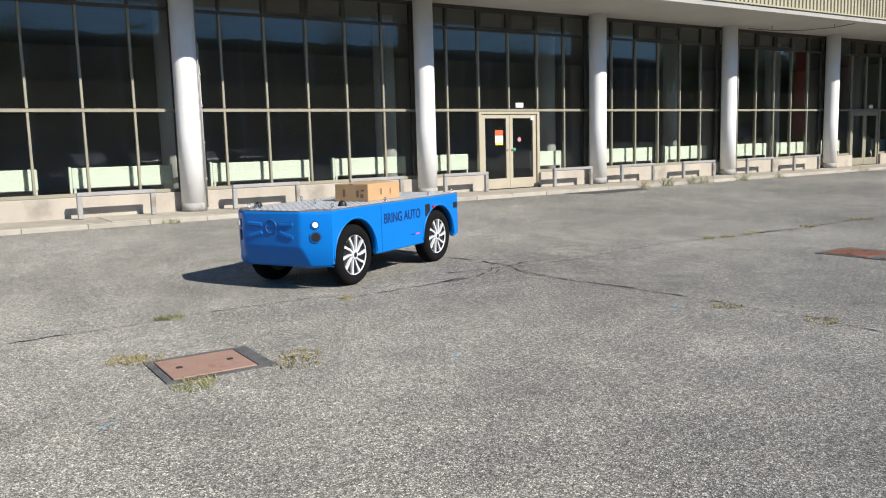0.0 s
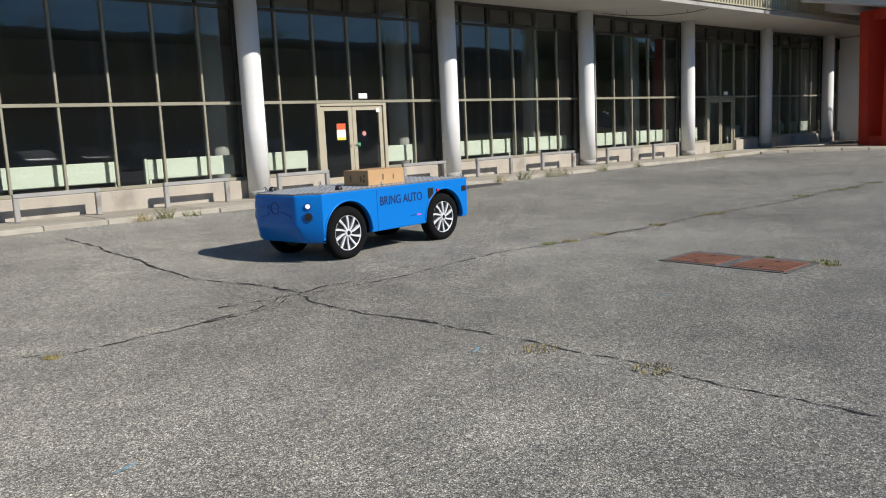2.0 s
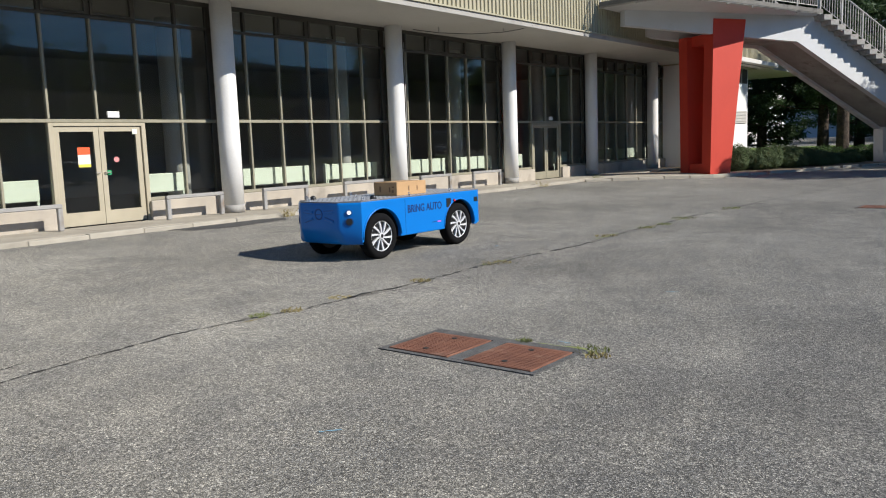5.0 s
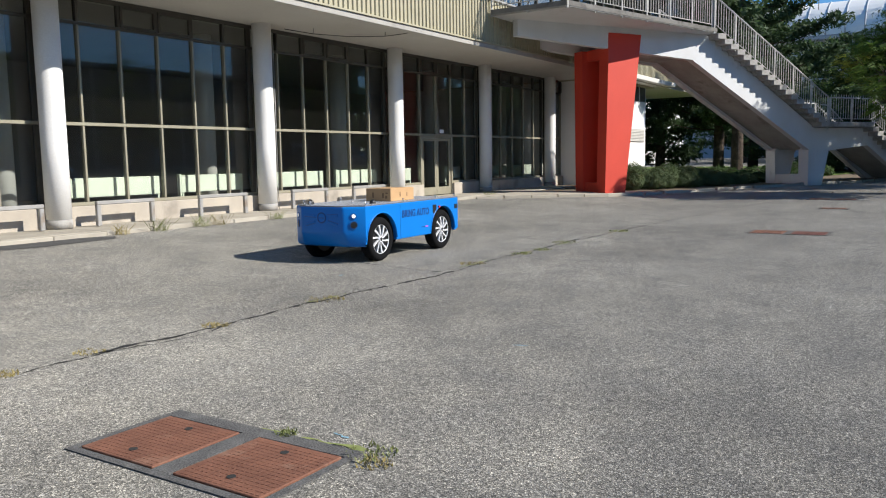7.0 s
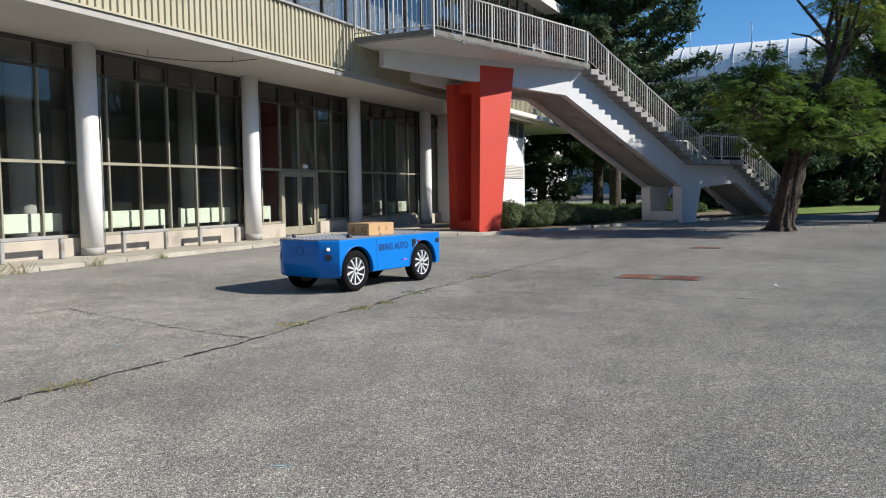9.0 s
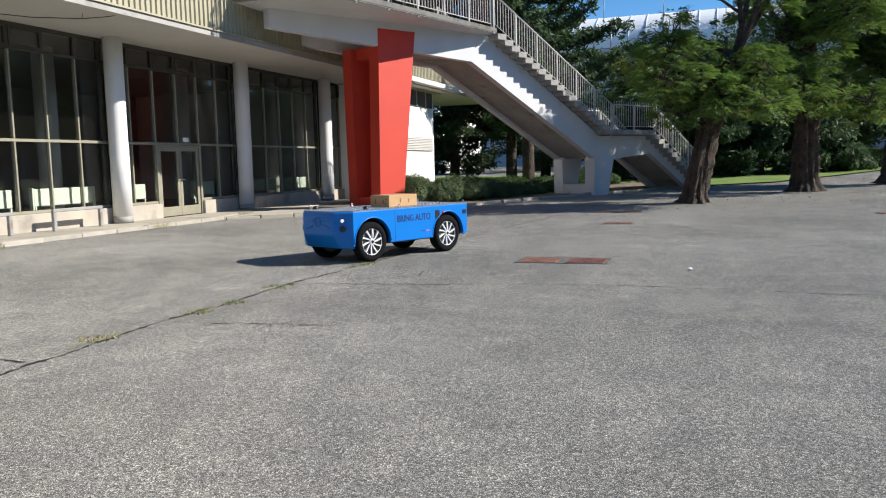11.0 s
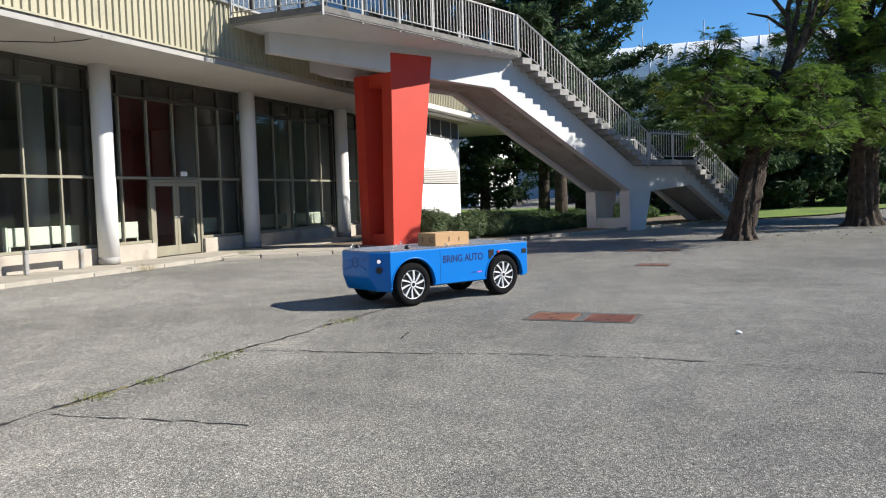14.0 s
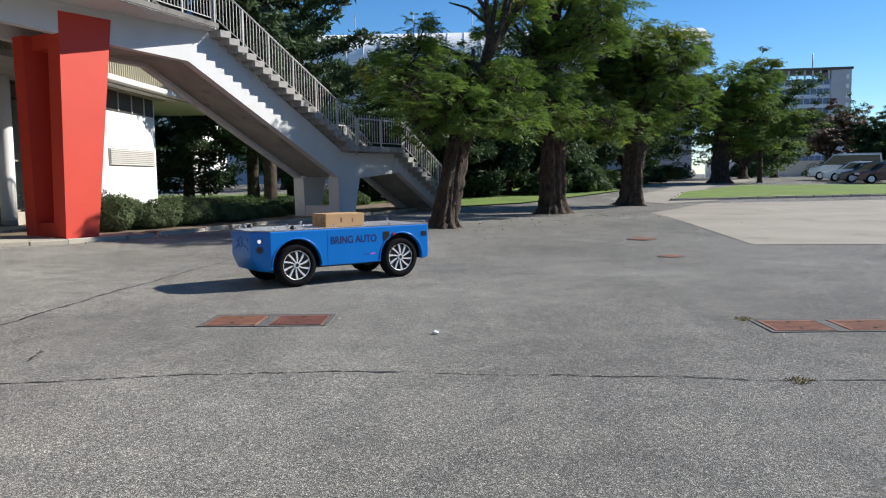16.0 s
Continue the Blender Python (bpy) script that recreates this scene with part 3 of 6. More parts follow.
def staircase():
    """Concrete stair: landing bridged to the building, long flight, half landing on a forked leg, short flight."""
    s = thing("outdoor_staircase", "white concrete staircase on a red pillar with metal railings", "staircase", at=ST)
    # stringers, along local x; the near face looks to -y
    W1 = 2.0
    up = [(-4.85, 5.1), (-1.35, 4.9), (0.0, 4.82), (2.37, 4.70), (8.72, 1.51), (9.8, 1.52), (12.21, 1.71), (14.9, 0.26), (15.6, 0.2), (15.6, 0.5), (11.9, 2.40), (8.9, 2.40), (3.3, 5.45), (3.0, 5.60), (-4.85, 5.60)]
    far = [(-3.5, 5.08)] + up[1:-1] + [(-3.5, 5.60)]
    for y0, y1, line in ((0.0, 0.25, up), (W1 - 0.25, W1, far)):
        bm = bmesh.new()
        prism(bm, line, y0, y1)
        part("stringer", bm, STAIRPAINT, s, "white painted stringer")
    bm = bmesh.new()
    prism(bm, [(0.3, 4.9), (2.42, 4.78), (8.8, 1.58), (9.75, 1.6), (12.2, 1.79), (15.4, 0.25), (15.4, 0.45), (12.1, 2.1), (8.8, 1.95), (2.6, 5.2), (0.3, 5.3)], 0.251, W1 - 0.251)
    part("underside", bm, CONCRETE, s, "grey concrete underside")
    n = 18
    st = None
    for k in range(n):
        x = 3.15 + k * (5.75 / n)
        z = 5.76 - (k + 1) * (3.14 / (n + 1))
        if st is None:
            ob = part("step", boxed(0, 0.40, -0.42, W1 + 0.28, -0.19, 0, bevel=0.01), CONCRETE, s)
            st = ob.data
        else:
            ob = new("step", st); ob.parent = s
        ob.location = (x, 0, z)
    m = 12
    for k in range(m):
        ob = new("step", st); ob.parent = s
        ob.location = (11.9 + k * 0.31, 0, 2.62 - (k + 1) * (2.3 / (m + 1)))
    part("half_landing", boxed(8.75, 11.95, -0.42, W1 + 0.3, 2.42, 2.62, bevel=0.02), CONCRETE, s)
    # top landing: the deck runs back to the building
    bm = bmesh.new()
    inv = ST.inverted()
    corner = [inv @ Vector(q) for q in ((27.5, 11.38, 0), (27.55, 13.82, 0), (36.5, 13.82, 0))]
    deck = [(corner[0].x, corner[0].y), (3.15, -0.35), (3.15, W1 + 0.35), (corner[2].x, corner[2].y), (corner[1].x, corner[1].y)]
    prism(bm, deck, 5.602, 5.76, "z")
    part("landing", bm, CONCRETE, s, "concrete landing deck with worn edge")
    bm = bmesh.new()
    prism(bm, [(x * 0.985 + 0.01, y * 0.97 + 0.03) for x, y in deck], 5.585, 5.601, "z")
    part("deck_soffit", bm, STAIRPAINT, s, "white painted underside of the landing")
    for p, q in ((deck[0], deck[1]), (deck[4], deck[0])):
        d = (Vector(q) - Vector(p)).normalized()
        n = Vector((d.y, -d.x)) * 0.02
        bm = bmesh.new()
        prism(bm, [tuple(Vector(p) - n * 0.1), tuple(Vector(q) - n * 0.1), tuple(Vector(q) + n), tuple(Vector(p) + n)], 5.63, 5.765, "z")
        part("worn_edge", bm, STAINED, s, "dark stained worn edge of the landing")
    # forked leg: two tapered blades on a low tie
    for y0, y1 in ((0.003, 0.45), (W1 - 0.45, W1 - 0.003)):
        bm = bmesh.new()
        prism(bm, [(8.65, GROUND_S - 0.1), (9.42, GROUND_S - 0.1), (9.8, 1.53), (9.6, 1.75), (8.8, 1.75), (8.6, 1.52)], y0, y1)
        part("leg", bm, STAIRPAINT, s)
    part("leg_tie", boxed(8.67, 9.40, 0.451, W1 - 0.451, GROUND_S - 0.1, 0.6), STAIRPAINT, s)
    # red pillar: two tapered flanges tied at foot and head by a thin web with a slot
    for y0, y1, top in ((-0.03, 0.42, 5.40), (1.10, 1.52, 4.93)):
        bm = bmesh.new()
        prism(bm, [(-1.46, 0.0), (-0.63, 0.0), (0.02, top), (-1.34 - 0.2 * (y0 > 1), top)], y0, y1)
        part("pillar_flange", bm, RED, s, "red painted tapered pillar face")
    bm = bmesh.new()
    prism(bm, [(-1.40, 0.0), (-0.64, 0.0), (-0.60, 0.55), (-1.39, 0.55)], 0.421, 1.099)
    part("pillar_foot", bm, RED, s)
    bm = bmesh.new()
    prism(bm, [(-1.33, 4.6), (-0.1, 4.6), (-0.06, 4.95), (-1.32, 4.95)], 0.421, 1.099)
    part("pillar_head", bm, RED, s)
    bm = bmesh.new()
    prism(bm, [(-0.75, 0.551), (-0.70, 0.551), (-0.46, 4.599), (-0.51, 4.599)], 0.421, 1.02)
    part("pillar_web", bm, RED, s)
    # railings
    bars = []
    def rail_run(a, b, h=0.95):
        a, b = Vector(a), Vector(b)
        L = (b - a).length
        up_ = Vector((0, 0, h))
        part("handrail", tubed([a + up_, b + up_], 0.026, 8), RAIL, s)
        part("lower_rail", tubed([a + Vector((0, 0, 0.12)), b + Vector((0, 0, 0.12))], 0.014, 6), RAIL, s)
        n = max(1, int(L / 1.15))
        for i in range(n + 1):
            p = a.lerp(b, i / n)
            part("post", boxed(p.x - 0.022, p.x + 0.022, p.y - 0.02, p.y + 0.02, p.z - 0.2, p.z + h), RAIL, s)
        k = int(L / 0.14)
        for i in range(k):
            p = a.lerp(b, (i + 0.5) / k)
            if not bars:
                bars.append(part("baluster", boxed(-0.008, 0.008, -0.008, 0.008, 0.12, h), RAIL, s).data)
                scene.collection.objects[-1].location = p
            else:
                o = new("baluster", bars[0]); o.parent = s; o.location = p
    for y in (-0.38, W1 + 0.3):
        rail_run((3.0, y, 5.78), (9.15, y, 2.50), h=1.05)
        rail_run((12.0, y, 2.55), (15.6, y, 0.45))
    for y in (-0.38, W1 + 0.27):
        rail_run((9.25, y, 2.62), (11.9, y, 2.62), h=0.92)
    rail_run((corner[0].x, corner[0].y + 0.03, 5.76), (2.95, -0.33, 5.76), h=1.08)
    rail_run((corner[0].x + 0.03, corner[0].y, 5.76), (corner[1].x + 0.03, corner[1].y, 5.76), h=1.08)
    # falling end rail on the half landing
    part("end_rail", tubed([(8.8, -0.3, 3.27), (9.25, -0.3, 3.25), (10.15, -0.3, 2.66)], 0.022, 8), RAIL, s)
    for k in range(7):
        x = 9.25 + k * 0.125
        part("end_baluster", boxed(x - 0.008, x + 0.008, -0.308, -0.292, 2.6, 3.25 - max(0, x - 9.25) * 0.655), RAIL, s)
    return s


staircase()


def side_wing():
    w = thing("side_wing", "low white rendered wing with a flat canopy and louvred window", "building", kind="structure", at=pose(0, 0, 0))
    part("wall", boxed(38.4, 44.2, 14.6, 26, 0.0, 4.62), WHITEWALL, w)
    part("canopy", boxed(37.6, 45.6, 13.6, 26.5, 4.7, 4.9, bevel=0.02), SOFFIT, w)
    part("canopy_beam", boxed(38.2, 44.6, 14.3, 26, 4.62, 4.699), CORRUGATED, w)
    part("window_band", boxed(38.6, 44.0, 14.56, 14.598, 3.95, 4.6), FRAME_DARK, w)
    lw = part("louvre", boxed(40.1, 43.95, 14.56, 14.598, 2.08, 2.66), STEEL, w)
    for i in range(8):
        part("slat", boxed(40.15, 43.9, 14.53, 14.558, 2.10 + i * 0.069, 2.145 + i * 0.069), SOFFIT, lw)
    for i in range(4):
        part("band_mullion", boxed(39.8 + i * 1.1, 39.86 + i * 1.1, 14.53, 14.558, 3.95, 4.6), SOFFIT, w)


side_wing()


# ---- yard details ----
RUST_DARK = mat("dark_rusty_iron", (0.20, 0.075, 0.05), (0.12, 0.045, 0.032), 0.75, 5, 90, 0.5, metal=0.2, dirt=(0.22, 0.12, 0.085), dirt_scale=4)


def manhole(x0, y0, x1, y1, m, plates=1, pale=False, m2=None):
    h = thing("manhole_cover", ("pale rusty" if pale else "rusty red-brown") + " rectangular iron cover set in the asphalt", "manhole cover", "iron covers in the yard", at=pose((x0 + x1) / 2, (y0 + y1) / 2, gz((x0 + x1) / 2, (y0 + y1) / 2)))
    w, d = abs(x1 - x0) / 2, abs(y1 - y0) / 2
    e, ex = 0.045, 0.10
    for q in ((-w - e, w + ex, -d - e, -d), (-w - e, w + ex, d, d + e), (-w - e, -w, -d, d), (w, w + ex, -d, d)):
        part("surround", boxed(q[0], q[1], q[2], q[3], -0.04, 0.008), IRONFRAME, h)
    for i in range(plates):
        a = -d + i * 2 * d / plates
        b = a + 2 * d / plates
        if plates > 1:
            a, b = (a, b - 0.06) if i == 0 else (a + 0.06, b)
        p = part("plate", boxed(-w + 0.012, w - 0.012, a + 0.012, b - 0.012, -0.04, 0.012, bevel=0.003), (m2 or m) if i == 0 else m, h)
        bm = bmesh.new()
        n = int((b - a - 0.04) / 0.032)
        for j in range(n):
            for i2 in range(int((2 * w - 0.05) / 0.032)):
                box(bm, -w + 0.028 + i2 * 0.032, -w + 0.051 + i2 * 0.032, a + 0.025 + j * 0.032, a + 0.048 + j * 0.032, 0.010, 0.0138)
        if not pale:
            part("rib", bm, (m2 or m) if i == 0 else m, p)
        else:
            bm.free()
        for sx in (-0.6, 0.6):
            part("lifting_hole", tubed([(sx * w, (a + b) / 2, 0.005), (sx * w, (a + b) / 2, 0.0165)], 0.022, 10), TAR, p)
    if plates > 1:
        part("bridge", boxed(-w, w, -0.058, 0.058, -0.04, 0.009), IRONFRAME, h)


manhole(0.97, 5.28, 1.53, 5.80, RUST_PALE, 1, True)
manhole(8.62, 4.52, 9.19, 5.78, RUST, 2)
manhole(21.45, 3.92, 22.02, 5.18, RUST, 2, m2=RUST_DARK)
manhole(31.95, 4.4, 32.5, 5.65, RUST, 2)
manhole(28.6, 4.3, 29.0, 4.9, RUST, 1)
manhole(20.95, -1.80, 21.5, -0.52, RUST, 2)


def crack(points, width, seed, m=None, name="asphalt_crack", label="dark uneven crack in the asphalt"):
    """A crack filled with tar: an uneven ribbon a few millimetres proud of the asphalt."""
    rnd = random.Random(seed)
    pts = [Vector((x, y, 0)) for x, y in points]
    path = []
    for a, b in zip(pts, pts[1:]):
        n = max(2, int((b - a).length / 0.06))
        path += [a.lerp(b, i / n) for i in range(n)]
    path.append(pts[-1])
    bm = bmesh.new()
    prev = None
    off = 0.0
    for i, p in enumerate(path):
        d = (path[min(i + 1, len(path) - 1)] - path[max(i - 1, 0)]).normalized()
        nrm = Vector((-d.y, d.x, 0))
        off = off * 0.9 + rnd.uniform(-0.02, 0.02)
        w = width * max(0.1, rnd.gauss(0.42, 0.32))
        q = p + nrm * off
        z = gz(q.x, q.y) + 0.004
        v = (bm.verts.new((q.x + nrm.x * w, q.y + nrm.y * w, z)), bm.verts.new((q.x - nrm.x * w, q.y - nrm.y * w, z)))
        if prev:
            bm.faces.new((prev[0], v[0], v[1], prev[1]))
        prev = v
    tagged(part(name, bm, m or TAR), label, "crack" if m is None else "moss", "cracks in the yard" if m is None else "moss in the cracks", kind="stuff")


# ---- delivery robot ----
# body blue darkened to paint the shade of the moulded relief
GROOVE_SHADE = mat("groove_shade_blue", (0.001, 0.085, 0.30), (0.001, 0.075, 0.26), 0.5, 2, 120, 0)
BLUE = mat("blue_gelcoat", (0.001, 0.17, 0.57), (0.001, 0.158, 0.53), 0.36, 2, 120, 0.02, coat=0.06)
RUBBER = mat("tyre_rubber", (0.006, 0.006, 0.0065), (0.004, 0.004, 0.0045), 0.95, 14, 120, 0.2)
RIMBLACK = mat("rim_black", (0.012, 0.012, 0.013), (0.009, 0.009, 0.01), 0.35, 20, 90, 0)
RIMSILVER = mat("rim_silver", (0.82, 0.82, 0.83), (0.74, 0.74, 0.76), 0.35, 12, 90, 0.02, metal=0.25)
CHECKER = mat("aluminium_plate", (0.24, 0.245, 0.25), (0.17, 0.175, 0.18), 0.5, 6, 90, 0.1, metal=0.5, dirt=(0.22, 0.215, 0.2), dirt_at=0.6, dirt_scale=3)
TREAD = mat("polished_tread", (0.80, 0.80, 0.81), (0.68, 0.68, 0.69), 0.35, 6, 90, 0.05, metal=0.6)
CHROME = mat("bright_steel", (0.8, 0.8, 0.8), (0.7, 0.7, 0.7), 0.2, 8, 60, 0, metal=1.0)
CARD = mat("cardboard", (0.50, 0.31, 0.155), (0.44, 0.27, 0.13), 0.85, 6, 120, 0.1, dirt=(0.40, 0.24, 0.12), dirt_scale=2, dirt_at=0.6)
INK = mat("faint_print", (0.22, 0.13, 0.07), (0.18, 0.10, 0.05), 0.8, 20, 90, 0)
NAVY = mat("navy_lettering", (0.004, 0.016, 0.11), (0.003, 0.013, 0.095), 0.5, 20, 90, 0)
PINK = mat("pink_lettering", (0.55, 0.10, 0.55), (0.5, 0.09, 0.5), 0.5, 20, 90, 0)
LENS = glow_mat("lit_headlamp", (0.75, 0.75, 0.74), 0.6)
REDBTN = mat("red_button", (0.6, 0.02, 0.03), (0.5, 0.02, 0.03), 0.4, 20, 90, 0)
BLUE.node_tree.nodes["Principled BSDF"].inputs["Specular IOR Level"].default_value = 0.3
RUBBER.node_tree.nodes["Principled BSDF"].inputs["Specular IOR Level"].default_value = 0.2
WB, WR, VW = 1.71, 0.31, 1.2      # wheelbase, wheel radius, width
TOPZ = 0.792


def arc(cx, cz, r, a0, a1, n):
    return [(cx + r * math.cos(radians(a0 + (a1 - a0) * i / n)), cz + r * math.sin(radians(a0 + (a1 - a0) * i / n))) for i in range(n + 1)]


def wheel(robot, x, y, out):
    """A tyre on a ten-spoke wheel; the outer face looks along out * y."""
    w = new("wheel")
    w.parent = robot
    w.matrix_basis = pose(x, y, WR)
    bm = bmesh.new()
    prof = [(0.205, -0.075), (0.215, -0.085), (0.26, -0.09), (0.292, -0.078), (0.31, -0.05), (0.31, 0.05), (0.292, 0.078), (0.26, 0.09), (0.215, 0.085), (0.205, 0.075)]
    n = 48
    rings = [[bm.verts.new((r * math.cos(2 * math.pi * k / n), d, r * math.sin(2 * math.pi * k / n))) for r, d in prof] for k in range(n)]
    for k in range(n):
        for j in range(len(prof)):
            f = bm.faces.new((rings[k][j], rings[k][(j + 1) % len(prof)], rings[(k + 1) % n][(j + 1) % len(prof)], rings[(k + 1) % n][j]))
            f.smooth = True
    bmesh.ops.recalc_face_normals(bm, faces=bm.faces)
    part("tyre", bm, RUBBER, w, "black rubber tyre")
    bm = bmesh.new()
    tube(bm, [(0, -0.08 * 1, 0), (0, 0.05, 0)] if out > 0 else [(0, 0.08, 0), (0, -0.05, 0)], 0.208, 40)
    part("rim", bm, RIMBLACK, w, "black wheel dish")
    d = 0.05 * out
    for k in range(10):
        bm = bmesh.new()
        a = 2 * math.pi * k / 10
        prof2 = [(0.03, -0.20, 0.008), (0.09, -0.06, 0.010), (0.15, 0.04, 0.0120), (0.203, 0.10, 0.0145)]
        pts0, pts1 = [], []
        for r, sw, hw in prof2:
            for lst, s in ((pts0, -1), (pts1, 1)):
                th = a + sw * out * -1 + s * hw / max(r, 0.05)
                lst.append((r * math.cos(th), r * math.sin(th)))
        lo = [bm.verts.new((px, d, pz)) for px, pz in pts0 + pts1[::-1]]
        hi = [bm.verts.new((px, d + 0.022 * out, pz)) for px, pz in pts0 + pts1[::-1]]
        m = len(lo)
        bm.faces.new(lo); bm.faces.new(hi[::-1])
        for i in range(m):
            bm.faces.new((lo[i], hi[i], hi[(i + 1) % m], lo[(i + 1) % m]))
        bmesh.ops.recalc_face_normals(bm, faces=bm.faces)
        part("spoke", bm, RIMSILVER, w, "silver curved spoke")
    bm = bmesh.new()
    tube(bm, [(0.2045 * math.cos(t), d + 0.015 * out, 0.2045 * math.sin(t)) for t in [2 * math.pi * i / 40 for i in range(41)]], 0.0085, 6, cap=False)
    part("rim_ring", bm, RIMSILVER, w, "thin silver rim edge")
    part("hub_cap", tubed([(0, d, 0), (0, d + 0.03 * out, 0)], 0.044, 20), RIMSILVER, w, "silver hub")
    part("hub_badge", tubed([(0, d, 0), (0, d + 0.033 * out, 0)], 0.026, 20), RIMBLACK, w)
    return w


def lettering(text, size, m, parent, at, name="lettering", label=""):
    cu = bpy.data.curves.new(name, "FONT")
    cu.body, cu.size, cu.extrude, cu.offset = text, size, 0.0015, 0.0022
    cu.materials.append(m)
    ob = new(name, cu)
    ob.parent = parent
    ob.matrix_basis = at
    if label:
        ob["label"] = label
    return ob


def robot():
    v = thing("delivery_robot", "bright blue flatbed delivery robot with a checker-plate deck", "robot", at=pose(3.35, 7.46, 0, 0, 0, 29.9))
    # side panels with wheel arches
    R = 0.365
    zb = 0.27
    a0 = math.degrees(math.asin((zb - WR) / R))
    side = [(2.20, TOPZ), (2.20, 0.30), (2.13, zb + 0.0)]
    side += [p for p in arc(WB, WR, R, a0, 180 - a0, 20)]
    side += [(q[0], q[1]) for q in arc(0, WR, R, a0, 180 - a0, 20)]
    side += [(-0.40, 0.26), (-0.40, TOPZ)]
    for y0, y1 in ((0.0, 0.06), (VW - 0.06, VW)):
        bm = bmesh.new()
        prism(bm, side, y0, y1)
        ob = part("side_panel", bm, BLUE, v)
        bv = ob.modifiers.new("round", "BEVEL"); bv.width, bv.segments, bv.limit_method, bv.angle_limit = 0.012, 3, "ANGLE", radians(35)
        # wheel wells
        s = 1 if y0 == 0 else -1
        for cx in (0, WB):
            bm = bmesh.new()
            pr = arc(cx, WR, R + 0.004, a0, 180 - a0, 20)
            ya, yb = (y1, y1 + 0.24) if s > 0 else (y0 - 0.24, y0)
            lo = [bm.verts.new((px, ya, pz)) for px, pz in pr]
            hi = [bm.verts.new((px, yb, pz)) for px, pz in pr]
            for i in range(len(pr) - 1):
                bm.faces.new((lo[i], lo[i + 1], hi[i + 1], hi[i]))
            bm.faces.new(hi if s > 0 else lo)
            part("wheel_well", bm, BLACK, v, "black wheel well")
            bm = bmesh.new()
            pts = [(px, y0 if s > 0 else y1, pz) for px, pz in arc(cx, WR, R + 0.014, a0 + 6, 174 - a0, 28)]
            tube(bm, pts, 0.011, 8)
            part("arch_lip", bm, BLUE, v)
    # nose: flat face, chamfered cheeks, undercut chin
    def plan(z):
        if z > 0.44:
            return [(-0.40, 0.0), (-0.592, 0.24), (-0.592, VW - 0.24), (-0.40, VW)]
        k = (0.44 - z) / 0.2
        return [(-0.40 + 0.0 * k, 0.02 * k), (-0.592 + 0.10 * k, 0.24 - 0.03 * k), (-0.592 + 0.10 * k, VW - 0.24 + 0.03 * k), (-0.40, VW - 0.02 * k)]
    bm = bmesh.new()
    levels = [[bm.verts.new((*p, z)) for p in plan(z)] for z in (0.235, 0.44, TOPZ)]
    for lo, hi in zip(levels, levels[1:]):
        for i in range(3):
            bm.faces.new((lo[i + 1], lo[i], hi[i], hi[i + 1]))
    inner = [bm.verts.new((-0.34, y, z)) for y in (0.03, VW - 0.03) for z in (0.24, TOPZ)]
    bm.faces.new([levels[0][0], levels[0][1], levels[0][2], levels[0][3], inner[2], inner[0]])
    bm.faces.new([levels[2][3], levels[2][2], levels[2][1], levels[2][0], inner[1], inner[3]])
    bmesh.ops.recalc_face_normals(bm, faces=bm.faces)
    ob = part("nose", bm, BLUE, v)
    bv = ob.modifiers.new("round", "BEVEL"); bv.width, bv.segments, bv.limit_method, bv.angle_limit = 0.03, 4, "ANGLE", radians(20)
    for f in ob.data.polygons:
        f.use_smooth = True
    # tail
    ob = part("tail_panel", boxed(2.13, 2.235, 0.02, VW - 0.02, 0.30, TOPZ, bevel=0.03), BLUE, v)
    # nose badge and whiskers, slightly sunk shapes; darker blue stands for their shade
    bm = bmesh.new()
    pts = [(-0.5895, VW / 2 + 0.068 * math.cos(t), 0.64 + 0.068 * math.sin(t)) for t in [2 * math.pi * i / 24 for i in range(25)]]
    tube(bm, pts, 0.011, 8, cap=False)
    part("nose_badge", bm, GROOVE_SHADE, v, "round moulded badge")
    part("badge_bar", boxed(-0.597, -0.574, VW / 2 - 0.045, VW / 2 + 0.045, 0.632, 0.644), GROOVE_SHADE, v)
    for s in (-1, 1):
        for z0, z1 in ((0.665, 0.675), (0.585, 0.545)):
            ya, yb = VW / 2 + s * 0.12, VW / 2 + s * 0.27
            tilt = math.degrees(math.atan2(z1 - z0, yb - ya))
            m = pose(-0.5925, (ya + yb) / 2, (z0 + z1) / 2, tilt, 0, 0)
            w = part("whisker", boxed(-0.012, 0.004, -0.088, 0.088, -0.018, 0.018, bevel=0.006, m=m), BLUE, v, "raised moulded whisker bar")
            # dark strip under the bar paints its shade
            part("whisker_edge", boxed(-0.005, 0.003, -0.093, 0.093, -0.024, -0.0185, m=m), GROOVE_SHADE, w)
    # lamps on the cheeks
    for s in (0, 1):
        c = Vector((-0.5025, 0.12 if s == 0 else VW - 0.12, 0))
        n = Vector((-0.24, -0.205 if s == 0 else 0.205, 0)).normalized()
        # the lower lamp is a blue recess; a black disc paints its shade
        for z, m, r, nm in ((0.665, LENS, 0.027, "headlamp"), (0.545, BLACK, 0.044, "fog_lamp")):
            b = Vector((c.x, c.y, z))
            L = part(nm, tubed([b - n * 0.02, b + n * 0.006], r + 0.014, 20), GROOVE_SHADE, v, "moulded lamp ring")
            part("lens", tubed([b, b + n * 0.010], r, 20), m, L, "lit white lamp" if m is LENS else "black disc painting the shade in the lamp recess")
    # chassis
    part("chassis", boxed(-0.32, 2.14, 0.31, VW - 0.31, 0.22, 0.70), BLACK, v, "dark underbody")
    for x in (0, WB):
        part("axle", tubed([(x, 0.1, WR), (x, VW - 0.1, WR)], 0.03, 10), BLACK, v)
    # deck: plate with raised bars
    bm = bmesh.new()
